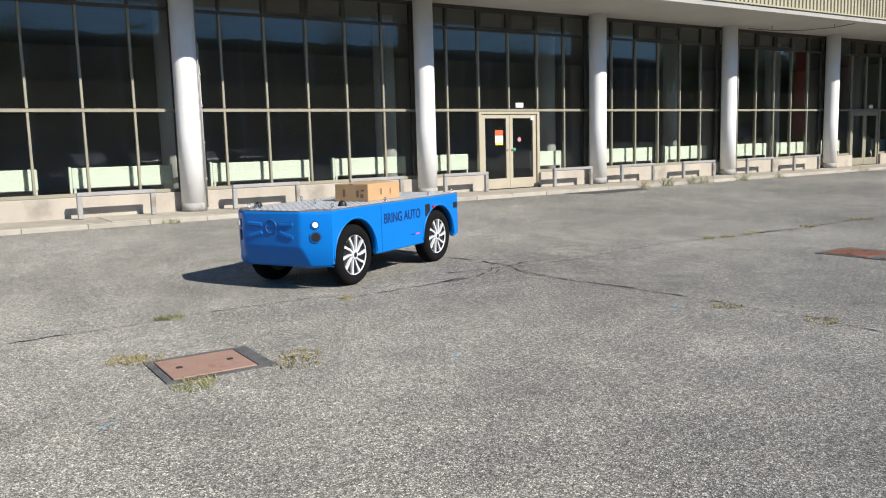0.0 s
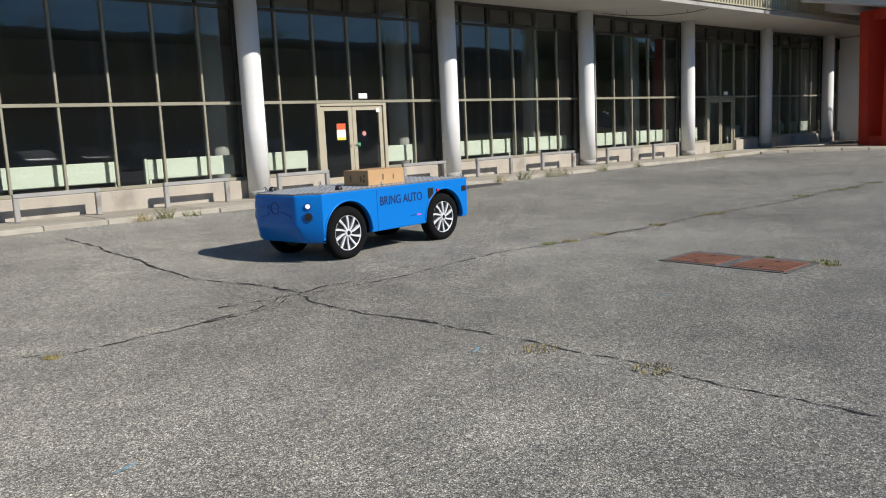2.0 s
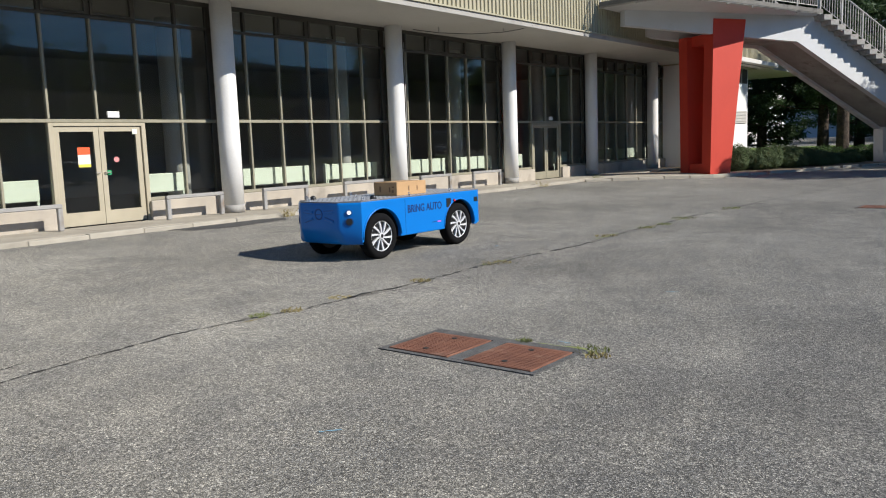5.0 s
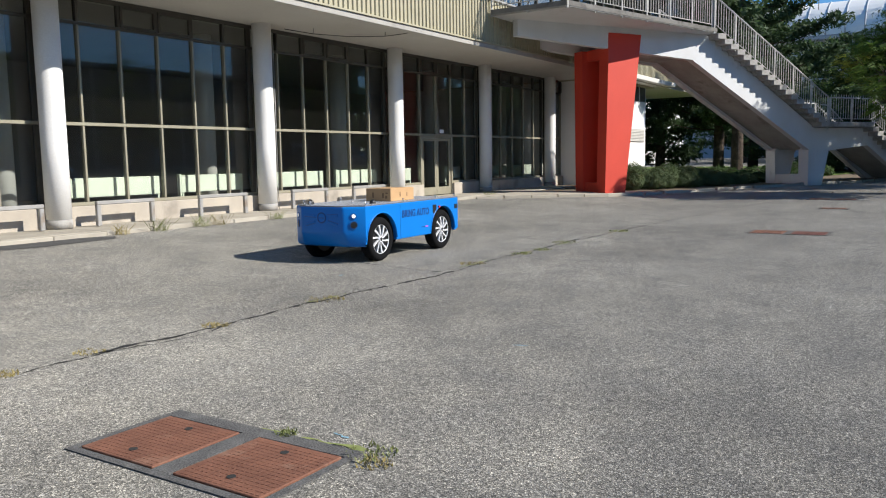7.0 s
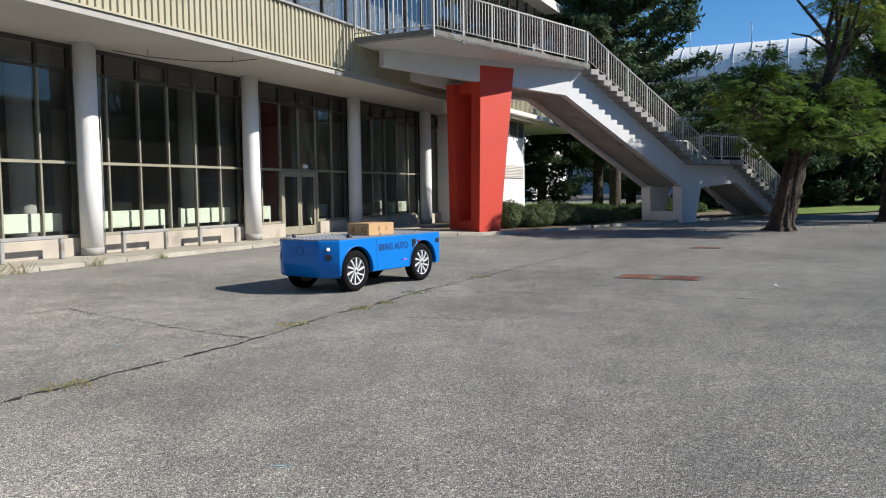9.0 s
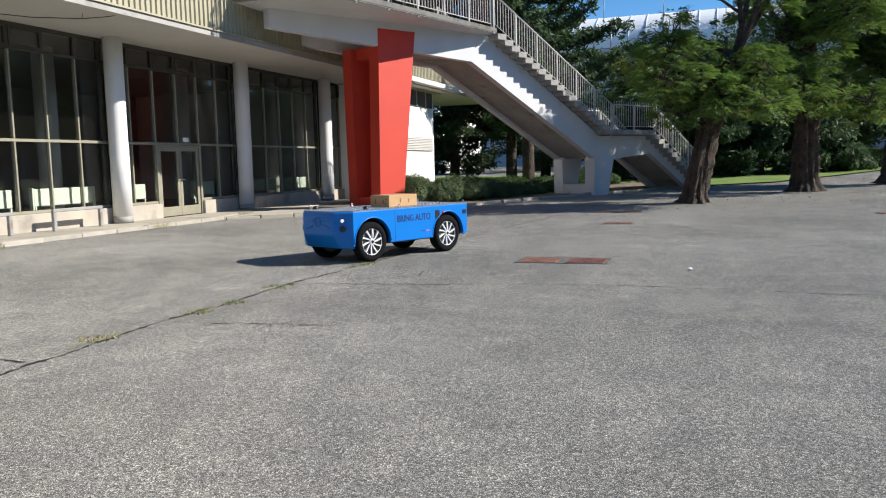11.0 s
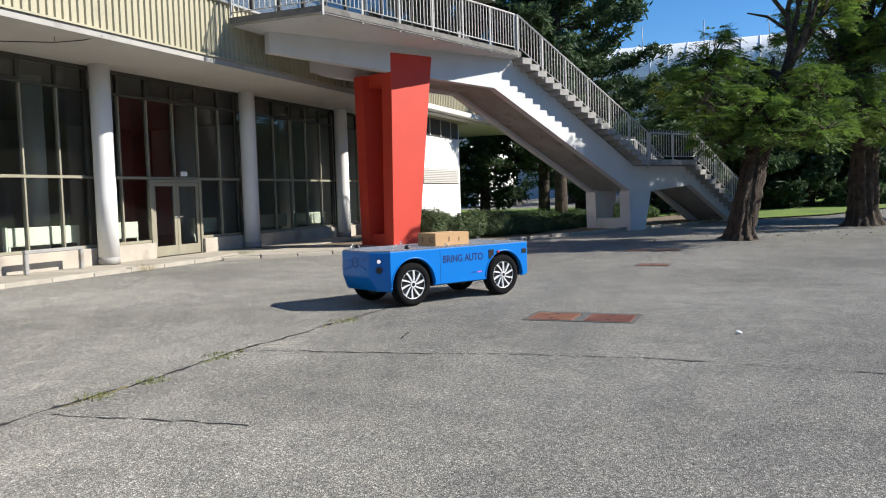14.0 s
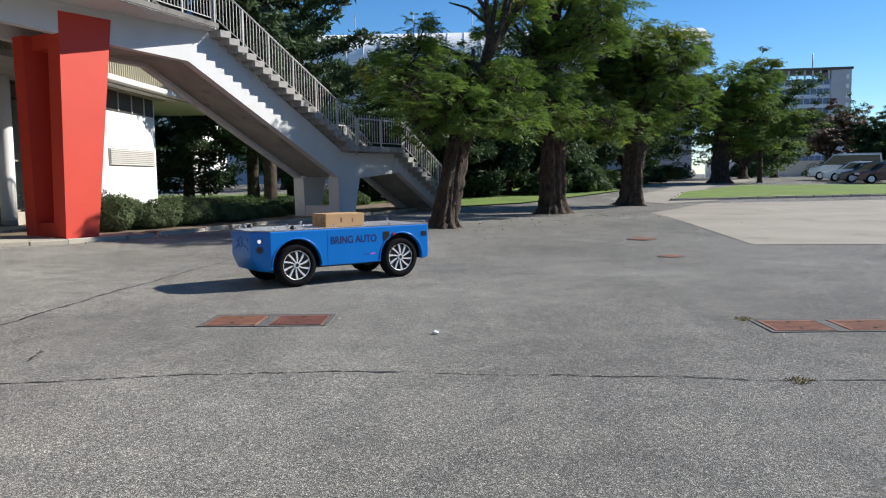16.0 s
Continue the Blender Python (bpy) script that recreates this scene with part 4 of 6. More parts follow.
    outline = [(-0.385, 0.014), (-0.574, 0.25), (-0.574, VW - 0.25), (-0.385, VW - 0.014), (2.22, VW - 0.014), (2.22, 0.014)]
    prism(bm, outline, TOPZ - 0.02, TOPZ + 0.012, "z")
    deck = part("deck", bm, CHECKER, v, "silver checker-plate deck")
    bm = bmesh.new()
    k = 0
    x = -0.56
    while x < 2.19:
        y0 = 0.04 if x > -0.36 else 0.28
        y = y0 + (0.041 if k % 2 else 0.0)
        while y < VW - y0 - 0.05:
            tilt = pose(x, y, TOPZ + 0.012, 0, 0, 45 if k % 2 else -45)
            bmesh.ops.transform(bm, matrix=tilt, verts=box(bm, -0.027, 0.027, -0.008, 0.008, 0, 0.005))
            y += 0.082
        x += 0.043
        k += 1
    tagged(part("tread_pattern", bm, TREAD, deck), kind="stuff")
    for x, y in ((-0.30, 0.06), (0.60, 0.03), (1.52, 0.03), (2.16, 0.05), (-0.30, VW - 0.06), (0.60, VW - 0.03), (1.52, VW - 0.03), (2.16, VW - 0.05), (-0.48, VW / 2 + 0.28), (0.12, VW / 2)):
        bm = bmesh.new()
        pts = [(x + 0.018 * math.cos(t), y, TOPZ + 0.045 + 0.018 * math.sin(t)) for t in [2 * math.pi * i / 14 for i in range(15)]]
        tube(bm, pts, 0.0055, 6, cap=False)
        tube(bm, [(x, y, TOPZ + 0.012), (x, y, TOPZ + 0.028)], 0.008, 8)
        part("eye_bolt", bm, CHROME, v, "shiny steel eye bolt")
    for x, y in ((0.02, 0.17), (-0.28, VW - 0.17)):
        bm = bmesh.new()
        bmesh.ops.create_uvsphere(bm, u_segments=20, v_segments=12, radius=0.042, matrix=Matrix.Translation((x, y, TOPZ + 0.03)))
        for f in bm.faces:
            f.smooth = True
        tube(bm, [(x, y, TOPZ + 0.012), (x, y, TOPZ + 0.03)], 0.046, 20)
        part("sensor_dome", bm, BLACK, v, "black sensor dome")
    # side fittings
    for y, s in ((0.0, -1), (VW, 1)):
        part("service_hatch", boxed(1.395, 1.50, y - 0.006 if s < 0 else y - 0.004, y + 0.004 if s < 0 else y + 0.006, 0.58, 0.715, bevel=0.002), BLACK, v, "black square hatch")
        part("stop_button", tubed([(1.575, y, 0.675), (1.575, y + s * 0.022, 0.675)], 0.018, 14), REDBTN, v, "red stop button")
        part("marker_lamp", boxed(2.08, 2.17, y - 0.008, y + 0.008, 0.62, 0.69, bevel=0.003), BLACK, v, "dark rear marker lamp")
        part("panel_joint", boxed(0.468, 0.472, y - 0.0015, y + 0.0015, 0.28, TOPZ - 0.02), NAVY, v)
        part("pink_mark", boxed(1.17, 1.25, y - 0.002, y + 0.002, 0.388, 0.408), PINK, v, "small pink lettering bar")
        part("small_mark", boxed(1.05, 1.155, y - 0.002, y + 0.002, 0.394, 0.402), NAVY, v, "thin dark lettering bar")
    lettering("BRING AUTO", 0.15, NAVY, v, pose(0.515, -0.001, 0.578, 90, 0, 0) @ Matrix.Diagonal((0.85, 1, 1, 1)), label="navy lettering on the side")
    wheels = []
    for x in (0, WB):
        wheels.append(wheel(v, x, 0.10, -1))
        wheels.append(wheel(v, x, VW - 0.10, 1))
    return v, wheels


def carton():
    """A closed carton that rides on the deck."""
    c = thing("cardboard_box", "brown taped cardboard box on the robot's deck", "box")
    part("body", boxed(0, 0.64, 0, 0.44, 0, 0.185, bevel=0.004), CARD, c)
    for y0, y1 in ((0.004, 0.2185), (0.2215, 0.436)):
        part("flap", boxed(0.004, 0.636, y0, y1, 0.185, 0.189), CARD, c)
    part("tape", boxed(-0.0015, 0.6415, 0.195, 0.245, 0.1895, 0.1905), mat("clear_tape", (0.46, 0.30, 0.16), (0.42, 0.27, 0.14), 0.3, 6, 40, 0), c)
    for x0, x1, z0, z1 in ((0.24, 0.27, 0.06, 0.13), (0.43, 0.455, 0.06, 0.12)):
        part("print_mark", boxed(x0, x1, -0.0015, 0.002, z0, z1), INK, c)
    for y0, y1, z0, z1 in ((0.06, 0.10, 0.04, 0.08), (0.12, 0.15, 0.05, 0.12), (0.30, 0.33, 0.05, 0.13), (0.05, 0.09, 0.11, 0.13)):
        part("print_mark", boxed(-0.0015, 0.002, y0, y1, z0, z1), INK, c)
    return c


ROBOT, WHEELS = robot()
CARTON = carton()


# ---- plants ----
def leaf_mesh(name, centres, normals, sizes, material, parent, rnd, label="", aspect=0.5, mats=None, pick=None):
    """Many small leaf blades in one mesh: each a folded pair of triangles' worth of quad."""
    n = len(centres)
    C = np.array(centres)
    g = np.random.RandomState(rnd)
    N = np.array(normals, dtype=float); N /= np.linalg.norm(N, axis=1)[:, None] + 1e-9
    N = N + g.normal(size=(n, 3)) * 0.38
    N /= np.linalg.norm(N, axis=1)[:, None] + 1e-9
    a = np.cross(g.normal(size=(n, 3)), N); a /= np.linalg.norm(a, axis=1)[:, None] + 1e-9
    b = np.cross(a, N)
    s = np.array(sizes)[:, None]
    V = np.stack([C - a * s, C + b * s * aspect, C + a * s, C - b * s * aspect], axis=1).reshape(-1, 3)
    F = [(4 * i, 4 * i + 1, 4 * i + 2, 4 * i + 3) for i in range(n)]
    me = bpy.data.meshes.new(name)
    me.from_pydata(V.tolist(), [], F)
    for m in (mats or [material]):
        me.materials.append(m)
    if pick is not None:
        me.polygons.foreach_set("material_index", np.array(pick, dtype=np.int32))
    ob = new(name, me)
    ob.parent = parent
    if label:
        ob["label"] = label
    return ob


def trunk_ring(bm, pts, radii, sides=14, rough=0.12, seed=0):
    g = random.Random(seed)
    ph = [g.uniform(0, 6.28) for _ in range(4)]
    rings = []
    for i, (p, r) in enumerate(zip(pts, radii)):
        p = Vector(p)
        d = (Vector(pts[min(i + 1, len(pts) - 1)]) - Vector(pts[max(i - 1, 0)])).normalized()
        a = d.orthogonal().normalized() if i == 0 else (a - d * a.dot(d)).normalized()
        b = d.cross(a)
        ring = []
        for k in range(sides):
            t = 2 * math.pi * k / sides
            q = r * (1 + rough * math.sin(3 * t + ph[0] + i * 0.12) + rough * 0.7 * math.sin(7 * t + ph[1] - i * 0.1) + rough * 0.6 * math.sin(13 * t + ph[2] + i * 0.2) + rough * 0.6 * g.uniform(-1, 1))
            ring.append(bm.verts.new(p + q * (a * math.cos(t) + b * math.sin(t))))
        rings.append(ring)
    for q, w in zip(rings, rings[1:]):
        for k in range(sides):
            f = bm.faces.new((q[k], q[(k + 1) % sides], w[(k + 1) % sides], w[k]))
            f.smooth = True
    bm.faces.new(rings[-1])


def broad_tree(x, y, height, trunk_r, fork, spread, seed, leaves=16000, label="", lean=0.0, leaf=0.11, leaf_mats=None, shape=0.75, dead=False, name="tree", z=None, low=0.0, turn=0.0):
    """A tapered trunk, forked limbs, and a crown of small leaves set in uneven clumps along the twigs."""
    g = random.Random(seed)
    t = thing(name, label or "leafy tree with a thick furrowed trunk", "tree", "trees by the yard", at=pose(x, y, gz(x, y) - 0.03 if z is None else z, 0, 0, turn))
    bm = bmesh.new()
    pts = [(0, 0, 0), (lean * 0.1, 0, 0.25), (lean * 0.3, 0, fork * 0.5), (lean * 0.7, 0.02, fork), (lean, 0.04, fork * 1.25)]
    rad = [trunk_r * 1.4, trunk_r * 1.05, trunk_r * 0.92, trunk_r * 0.97, trunk_r * 0.7]
    fine_p, fine_r = [], []
    for (pa, ra), (pb, rb) in zip(zip(pts, rad), zip(pts[1:], rad[1:])):
        for k in range(4):
            fine_p.append(Vector(pa).lerp(Vector(pb), k / 4)); fine_r.append(ra + (rb - ra) * k / 4)
    trunk_ring(bm, fine_p + [Vector(pts[-1])], fine_r + [rad[-1]], 40, 0.12, seed)
    part("trunk", bm, BARK, t)
    bm = bmesh.new()
    tips = []
    top = Vector(pts[-1])
    nlimb = 8
    for i in range(nlimb):
        az = 2 * math.pi * (i / nlimb) + g.uniform(-0.4, 0.4)
        el = g.uniform(0.35, 1.25)
        L = spread * g.uniform(0.75, 1.1) / max(math.cos(el), 0.45)
        L = min(L, (height - fork) * 1.0)
        d = Vector((math.cos(az) * math.cos(el), math.sin(az) * math.cos(el), math.sin(el)))
        p = top - Vector((0, 0, g.uniform(0, fork * 0.35)))
        chain = [p.copy()]
        n = 6
        for k in range(n):
            d = (d + Vector((g.uniform(-0.28, 0.28), g.uniform(-0.28, 0.28), g.uniform(-0.12, 0.2)))).normalized()
            p = p + d * L / n
            chain.append(p.copy())
            if k >= 1:
                for _ in range(2):
                    dd = (d + Vector((g.uniform(-1, 1), g.uniform(-1, 1), g.uniform(-0.5, 0.6)))).normalized()
                    tw = [p.copy()]
                    q = p.copy()
                    for j in range(3):
                        dd = (dd + Vector((g.uniform(-0.35, 0.35), g.uniform(-0.35, 0.35), g.uniform(-0.3, 0.2)))).normalized()
                        q = q + dd * L * 0.13
                        tw.append(q.copy())
                        tips.append((q.copy(), 0.30 + 0.2 * g.random()))
                    tube(bm, tw, 0.03, 5, 0.01, cap=False)
        part("limb", tubed(chain, trunk_r * 0.42, 8, 0.03), BARK, t)
    tagged(part("twigwork", bm, BARK, t), kind="stuff")
    # hanging lower sprays fill the crown
    for _ in range(13):
        az, rr = g.uniform(0, 6.28), spread * math.sqrt(g.random()) * 0.85
        hh = fork * 0.95 + low + (height - fork) * g.random() * math.sqrt(max(0.02, 1 - (rr / spread) ** 2)) * 0.9
        lump = Vector((math.cos(az) * rr + lean, math.sin(az) * rr, hh))
        for _k in range(int(7 * shape)):
            o = Vector((g.gauss(0, 1), g.gauss(0, 1), g.gauss(0, 0.45))) * spread * 0.16
            tips.append((lump + o, 0.5))
    C, N, S, K = [], [], [], []
    per = max(4, int(leaves * 1.5) // len(tips))
    mid = Vector((lean, 0, fork + (height - fork) * 0.4))
    for q, rad in tips:
        out = (q - mid).normalized()
        # share of tips in the second tone, raised to paint highlights
        yellow = g.random() < 0.13
        k2 = spread / 4.0
        for _ in range(per):
            o = Vector((g.gauss(0, 1), g.gauss(0, 1), g.gauss(0, 0.4))) * rad * 0.6 * max(0.8, k2)
            C.append(q + o)
            N.append(out * 0.6 + Vector((0, 0, 0.9)))
            S.append(leaf * 0.8 * g.uniform(0.6, 1.25))
            K.append(1 if yellow and g.random() < 0.5 else 0)
    leaf_mesh("crown", C, N, S, LEAF, t, seed, mats=leaf_mats or [LEAF, LEAF_YELLOW_LIT], pick=K, aspect=0.42)
    if dead:
        bm = bmesh.new()
        for limb, r in ((((0.0, 0, -0.2), (0.05, 0.05, 1.2), (-0.05, 0, 2.2), (0.12, 0.05, 3.3), (0.05, 0, 4.2)), 0.13),
                        (((0.0, 0, 1.7), (-0.35, 0.1, 2.3), (-0.5, 0.1, 2.9), (-1.0, 0.2, 3.3)), 0.07),
                        (((-0.45, 0.1, 2.6), (-0.9, 0, 2.75), (-1.25, 0.1, 2.7)), 0.045),
                        (((0.0, 0, 2.2), (0.4, -0.1, 2.9), (0.5, 0, 3.8)), 0.06),
                        (((-0.02, 0, 2.5), (-0.3, 0.1, 3.4), (-0.35, 0.1, 4.1)), 0.05)):
            tube(bm, [top + Vector(q) + Vector((0.1 * max(0, q[2]), 0, 0)) for q in limb], r, 7, r * 0.3)
        part("bare_limb", bm, BARK, t, "bare dark dead limb")
    return t


def frond_mesh(name, bases, dirs, length, parent, seed, mats, pick, pairs=7):
    """Feathery sprays: each a drooping stem line with leaflets in pairs, all in one mesh."""
    g = np.random.RandomState(seed)
    n = len(bases)
    B, D = np.array(bases), np.array(dirs)
    D /= np.linalg.norm(D, axis=1)[:, None] + 1e-9
    up = np.array([0, 0, 1.0]) + g.normal(size=(n, 3)) * 0.45
    side = np.cross(D, up); side /= np.linalg.norm(side, axis=1)[:, None] + 1e-9
    nrm = np.cross(side, D)
    L = length * g.uniform(0.65, 1.25, size=(n, 1))
    quads = []
    for k in range(pairs):
        f = (k + 0.6) / pairs
        c = B + D * L * f - np.array([0, 0, 1.0]) * L * 0.22 * f * f
        for sg in (-1, 1):
            out = side * sg + D * 0.55 + nrm * g.uniform(-0.35, 0.35, size=(n, 1))
            out /= np.linalg.norm(out, axis=1)[:, None]
            ll = L * 0.42 * (1 - 0.45 * abs(f - 0.45)) * g.uniform(0.75, 1.2, size=(n, 1))
            w = D * ll * 0.21
            quads.append(np.stack([c, c + out * ll * 0.5 + w, c + out * ll, c + out * ll * 0.5 - w], axis=1))
    V = np.stack(quads, axis=1).reshape(-1, 3)
    m = n * pairs * 2
    me = bpy.data.meshes.new(name)
    me.from_pydata(V.tolist(), [], np.arange(m * 4).reshape(-1, 4).tolist())
    for q in mats:
        me.materials.append(q)
    me.polygons.foreach_set("material_index", np.repeat(np.array(pick, dtype=np.int32), pairs * 2))
    ob = new(name, me)
    ob.parent = parent
    return ob


def locust(x, y, trunk, radius, crowns, seed, label, fronds=2600, frond=0.34, turn=-69, bare=(), yellow=0.10, mats=None):
    """A furrowed leaning trunk, limbs to each lobe of the crown, and feathery sprays in layers on the lobes.
    crowns: (x, y, z, half width, half height, lobes, lobe size) in the tree's own space."""
    g = random.Random(seed)
    t = thing("tree", label, "tree", "trees by the yard", at=pose(x, y, gz(x, y) - 0.03, 0, 0, turn))
    pts = [Vector(p) for p in trunk]
    fine, rad = [], []
    for k, (a, b) in enumerate(zip(pts, pts[1:])):
        for j in range(5):
            f = (k + j / 5) / (len(pts) - 1)
            fine.append(a.lerp(b, j / 5))
            rad.append(radius * (1.0 - 0.35 * f + 0.55 * max(0, 1 - f * 7) ** 2))
    bm = bmesh.new()
    trunk_ring(bm, fine + [pts[-1]], rad + [radius * 0.55], 52, 0.18, seed)
    part("trunk", bm, BARK, t)
    lobes = []
    for cx, cy, cz, rw, rh, n, r in crowns:
        for i in range(n):
            az, el = i * 2.4 + g.uniform(-0.5, 0.5), math.asin(g.uniform(-0.75, 1.0))
            q = g.uniform(0.45, 0.85)
            lobes.append((Vector((cx + rw * q * math.cos(az) * math.cos(el), cy + rw * q * math.sin(az) * math.cos(el), cz + rh * q * math.sin(el))), r * g.uniform(0.75, 1.3)))
    twigs = bmesh.new()
    B, D, K = [], [], []
    total = sum(r * r for _, r in lobes)
    for c, r in lobes:
        low = min(pts, key=lambda p: (p - c).length + (3 if p.z > c.z - 0.2 else 0) + (9 if p.z < pts[-1].z * 0.6 else 0))
        mid = low.lerp(c, 0.5) + Vector((g.uniform(-0.3, 0.3), g.uniform(-0.3, 0.3), g.uniform(0.0, 0.4)))
        part("limb", tubed([low, low.lerp(mid, 0.6), mid, mid.lerp(c, 0.6), c], radius * 0.28, 7, 0.03), BARK, t)
        # some lobes take the yellow-green tone as painted highlights
        tone = 1 if g.random() < yellow * 1.5 else 0
        # each lobe breaks into flat tiers
        tiers = [(g.uniform(-0.75, 0.9), g.uniform(0, 6.28), g.uniform(0.55, 1.0)) for _ in range(7)]
        for k in range(int(fronds * r * r / total)):
            h, az0, reach = tiers[k % 7]
            az = az0 + g.gauss(0, 0.75)
            rr = r * math.sqrt(max(0.05, 1 - h * h)) * reach * (0.35 + 0.75 * math.sqrt(g.random()))
            o = Vector((math.cos(az) * rr, math.sin(az) * rr, h * r * 0.8 + g.gauss(0, 0.09)))
            B.append(c + o)
            D.append((math.cos(az) + g.gauss(0, 0.5), math.sin(az) + g.gauss(0, 0.5), g.uniform(-0.35, 0.35)))
            K.append(1 if tone and g.random() < 0.6 else 0)
            if k % 9 == 0:
                tube(twigs, [c + o * 0.15, c + o * 0.6 + Vector((0, 0, 0.06)), c + o], 0.016, 4, 0.005, cap=False)
    tagged(part("twigwork", twigs, BARK, t), kind="stuff")
    frond_mesh("crown", B, D, frond, t, seed, mats or [LEAF, LEAF_YELLOW_LIT], K)
    for limb, r in bare:
        part("bare_limb", tubed(limb, r, 8, r * 0.35), BARK, t, "bare dark limb")
    return t


def pine(x, y, height, seed, spread=4.2, crown_from=0.3, label="", needles=30000):
    g = random.Random(seed)
    t = thing("pine_tree", label or "tall dark pine with a reddish trunk", "tree", "conifers behind the stairs", at=pose(x, y, gz(x, y) - 0.03))
    bm = bmesh.new()
    trunk_ring(bm, [(0, 0, 0), (0.05, 0, height * 0.3), (0.0, 0.1, height * 0.65), (0.1, 0, height)], [0.32, 0.25, 0.16, 0.04], 12, 0.06, seed)
    part("trunk", bm, BARK, t)
    bm = bmesh.new()
    C, N, S = [], [], []
    tips = []
    z = height * crown_from
    while z < height * 0.99:
        f = (z - height * crown_from) / (height * (1 - crown_from))
        R = spread * (1 - f) ** 0.7 * g.uniform(0.65, 1.1) + 0.25
        for _ in range(3):
            az = g.uniform(0, 6.28)
            a = Vector((0, 0, z))
            m = Vector((math.cos(az) * R * 0.55, math.sin(az) * R * 0.55, z + R * 0.03))
            e = Vector((math.cos(az) * R, math.sin(az) * R, z + R * g.uniform(0.1, 0.3)))
            tube(bm, [a, m, e], 0.05, 5, 0.012, cap=False)
            for w in np.linspace(0.35, 1.05, 6):
                q = a.lerp(m, min(1, w * 2)) if w < 0.5 else m.lerp(e, (w - 0.5) * 2)
                for _k in range(2):
                    tips.append(q + Vector((g.uniform(-0.35, 0.35), g.uniform(-0.35, 0.35), g.uniform(0, 0.25))))
        z += 0.42
    tagged(part("branchwork", bm, BARK, t), kind="stuff")
    per = max(5, needles // len(tips))
    for q in tips:
        for _ in range(per):
            C.append(q + Vector((g.gauss(0, 0.19), g.gauss(0, 0.19), g.gauss(0.05, 0.13))))
            N.append((g.gauss(0, 1), g.gauss(0, 1), 1)); S.append(g.uniform(0.12, 0.26))
    leaf_mesh("crown", C, N, S, NEEDLE, t, seed, aspect=0.28)
    return t


def bush(x, y, rx, ry, h, material, seed, label, n=6000, leaf=0.07, name="shrub", category="shrub", z=None, thin=0.3):
    """A low shrub: woody stems inside and a mound of small sprays with an uneven top."""
    g = random.Random(seed)
    t = thing(name, label, category, "shrubs", at=pose(x, y, gz(x, y) if z is None else z))
    bm = bmesh.new()
    for _ in range(9):
        az = g.uniform(0, 6.28)
        tube(bm, [(0.1 * math.cos(az), 0.1 * math.sin(az), 0), (rx * 0.4 * math.cos(az), ry * 0.4 * math.sin(az), h * 0.45), (rx * 0.75 * math.cos(az), ry * 0.75 * math.sin(az), h * 0.7)], 0.025, 5, 0.008, cap=False)
    tagged(part("stemwork", bm, BARK, t), kind="stuff")
    lumps = [(math.cos(a) * rx * r, math.sin(a) * ry * r, g.uniform(0.55, 1.0)) for a, r in ((g.uniform(0, 6.28), math.sqrt(g.random()) * 0.85) for _ in range(26))]
    C, N, S = [], [], []
    for _ in range(n):
        lx, ly, lh = lumps[g.randrange(len(lumps))]
        d = Vector((g.gauss(0, 1), g.gauss(0, 1), g.gauss(0, 1))).normalized() * (0.8 + 0.25 * g.random())
        px, py = lx + d.x * rx * 0.3, ly + d.y * ry * 0.3
        f = max(0.0, 1 - (px / rx) ** 2 * 0.6 - (py / ry) ** 2 * 0.6)
        pz = h * lh * (0.35 + 0.65 * f) * (0.55 + 0.45 * d.z)
        C.append((px, py, max(0.03, pz))); N.append((d.x, d.y, d.z + 0.5)); S.append(leaf * g.uniform(0.6, 1.4))
    leaf_mesh("foliage", C, N, S, material, t, seed, aspect=thin)
    return t


def tuft(x, y, r, h, m, seed, n=40):
    g = random.Random(seed)
    bm = bmesh.new()
    for _ in range(n):
        az, q = g.uniform(0, 6.28), r * math.sqrt(g.random())
        bx, by = q * math.cos(az), q * math.sin(az)
        l = h * g.uniform(0.4, 1.1)
        dx, dy = g.uniform(-0.6, 0.6) * l, g.uniform(-0.6, 0.6) * l
        w = 0.006
        a, b = g.uniform(-1, 1), g.uniform(-1, 1)
        v = [bm.verts.new(c) for c in ((bx - w * a, by - w * b, 0), (bx + w * a, by + w * b, 0), (bx + dx + w * a * 0.6, by + dy + w * b * 0.6, l * 0.7), (bx + dx * 1.5, by + dy * 1.5, l))]
        bm.faces.new(v)
    ob = part("weed_tuft", bm, m)
    ob.matrix_basis = pose(x, y, gz(x, y) + 0.002)
    return tagged(ob, "small dry green weed tuft growing from the asphalt", "weed", "weeds in the yard", kind="stuff")


# ---- cracks, weeds and stains ----
crack([(0.1, 7.1), (0.7, 7.16), (1.26, 7.23), (1.69, 7.25), (2.36, 7.27), (2.81, 7.24), (3.12, 7.12)], 0.017, 1)
crack([(2.88, 7.12), (3.16, 7.04), (3.4, 7.06), (3.91, 7.12), (4.44, 7.24), (4.7, 7.24), (4.99, 7.34), (5.14, 7.5)], 0.017, 61)
crack([(4.18, 7.12), (4.5, 7.16), (4.85, 7.22), (5.1, 7.4)], 0.016, 62)
crack([(4.5, 7.57), (4.77, 7.59), (5.08, 7.53), (5.35, 7.53), (5.65, 7.62), (5.97, 7.58)], 0.025, 63)
crack([(5.42, 7.45), (5.89, 7.39), (6.46, 7.45), (6.88, 7.45), (7.38, 7.5), (8.0, 7.6), (8.3, 7.6), (8.91, 7.62), (9.3, 7.5), (9.76, 7.5), (10.24, 7.51)], 0.02, 2)
crack([(9.85, 7.50), (10.24, 7.51), (10.56, 7.49), (10.9, 7.53), (11.15, 7.49)], 0.04, 64)
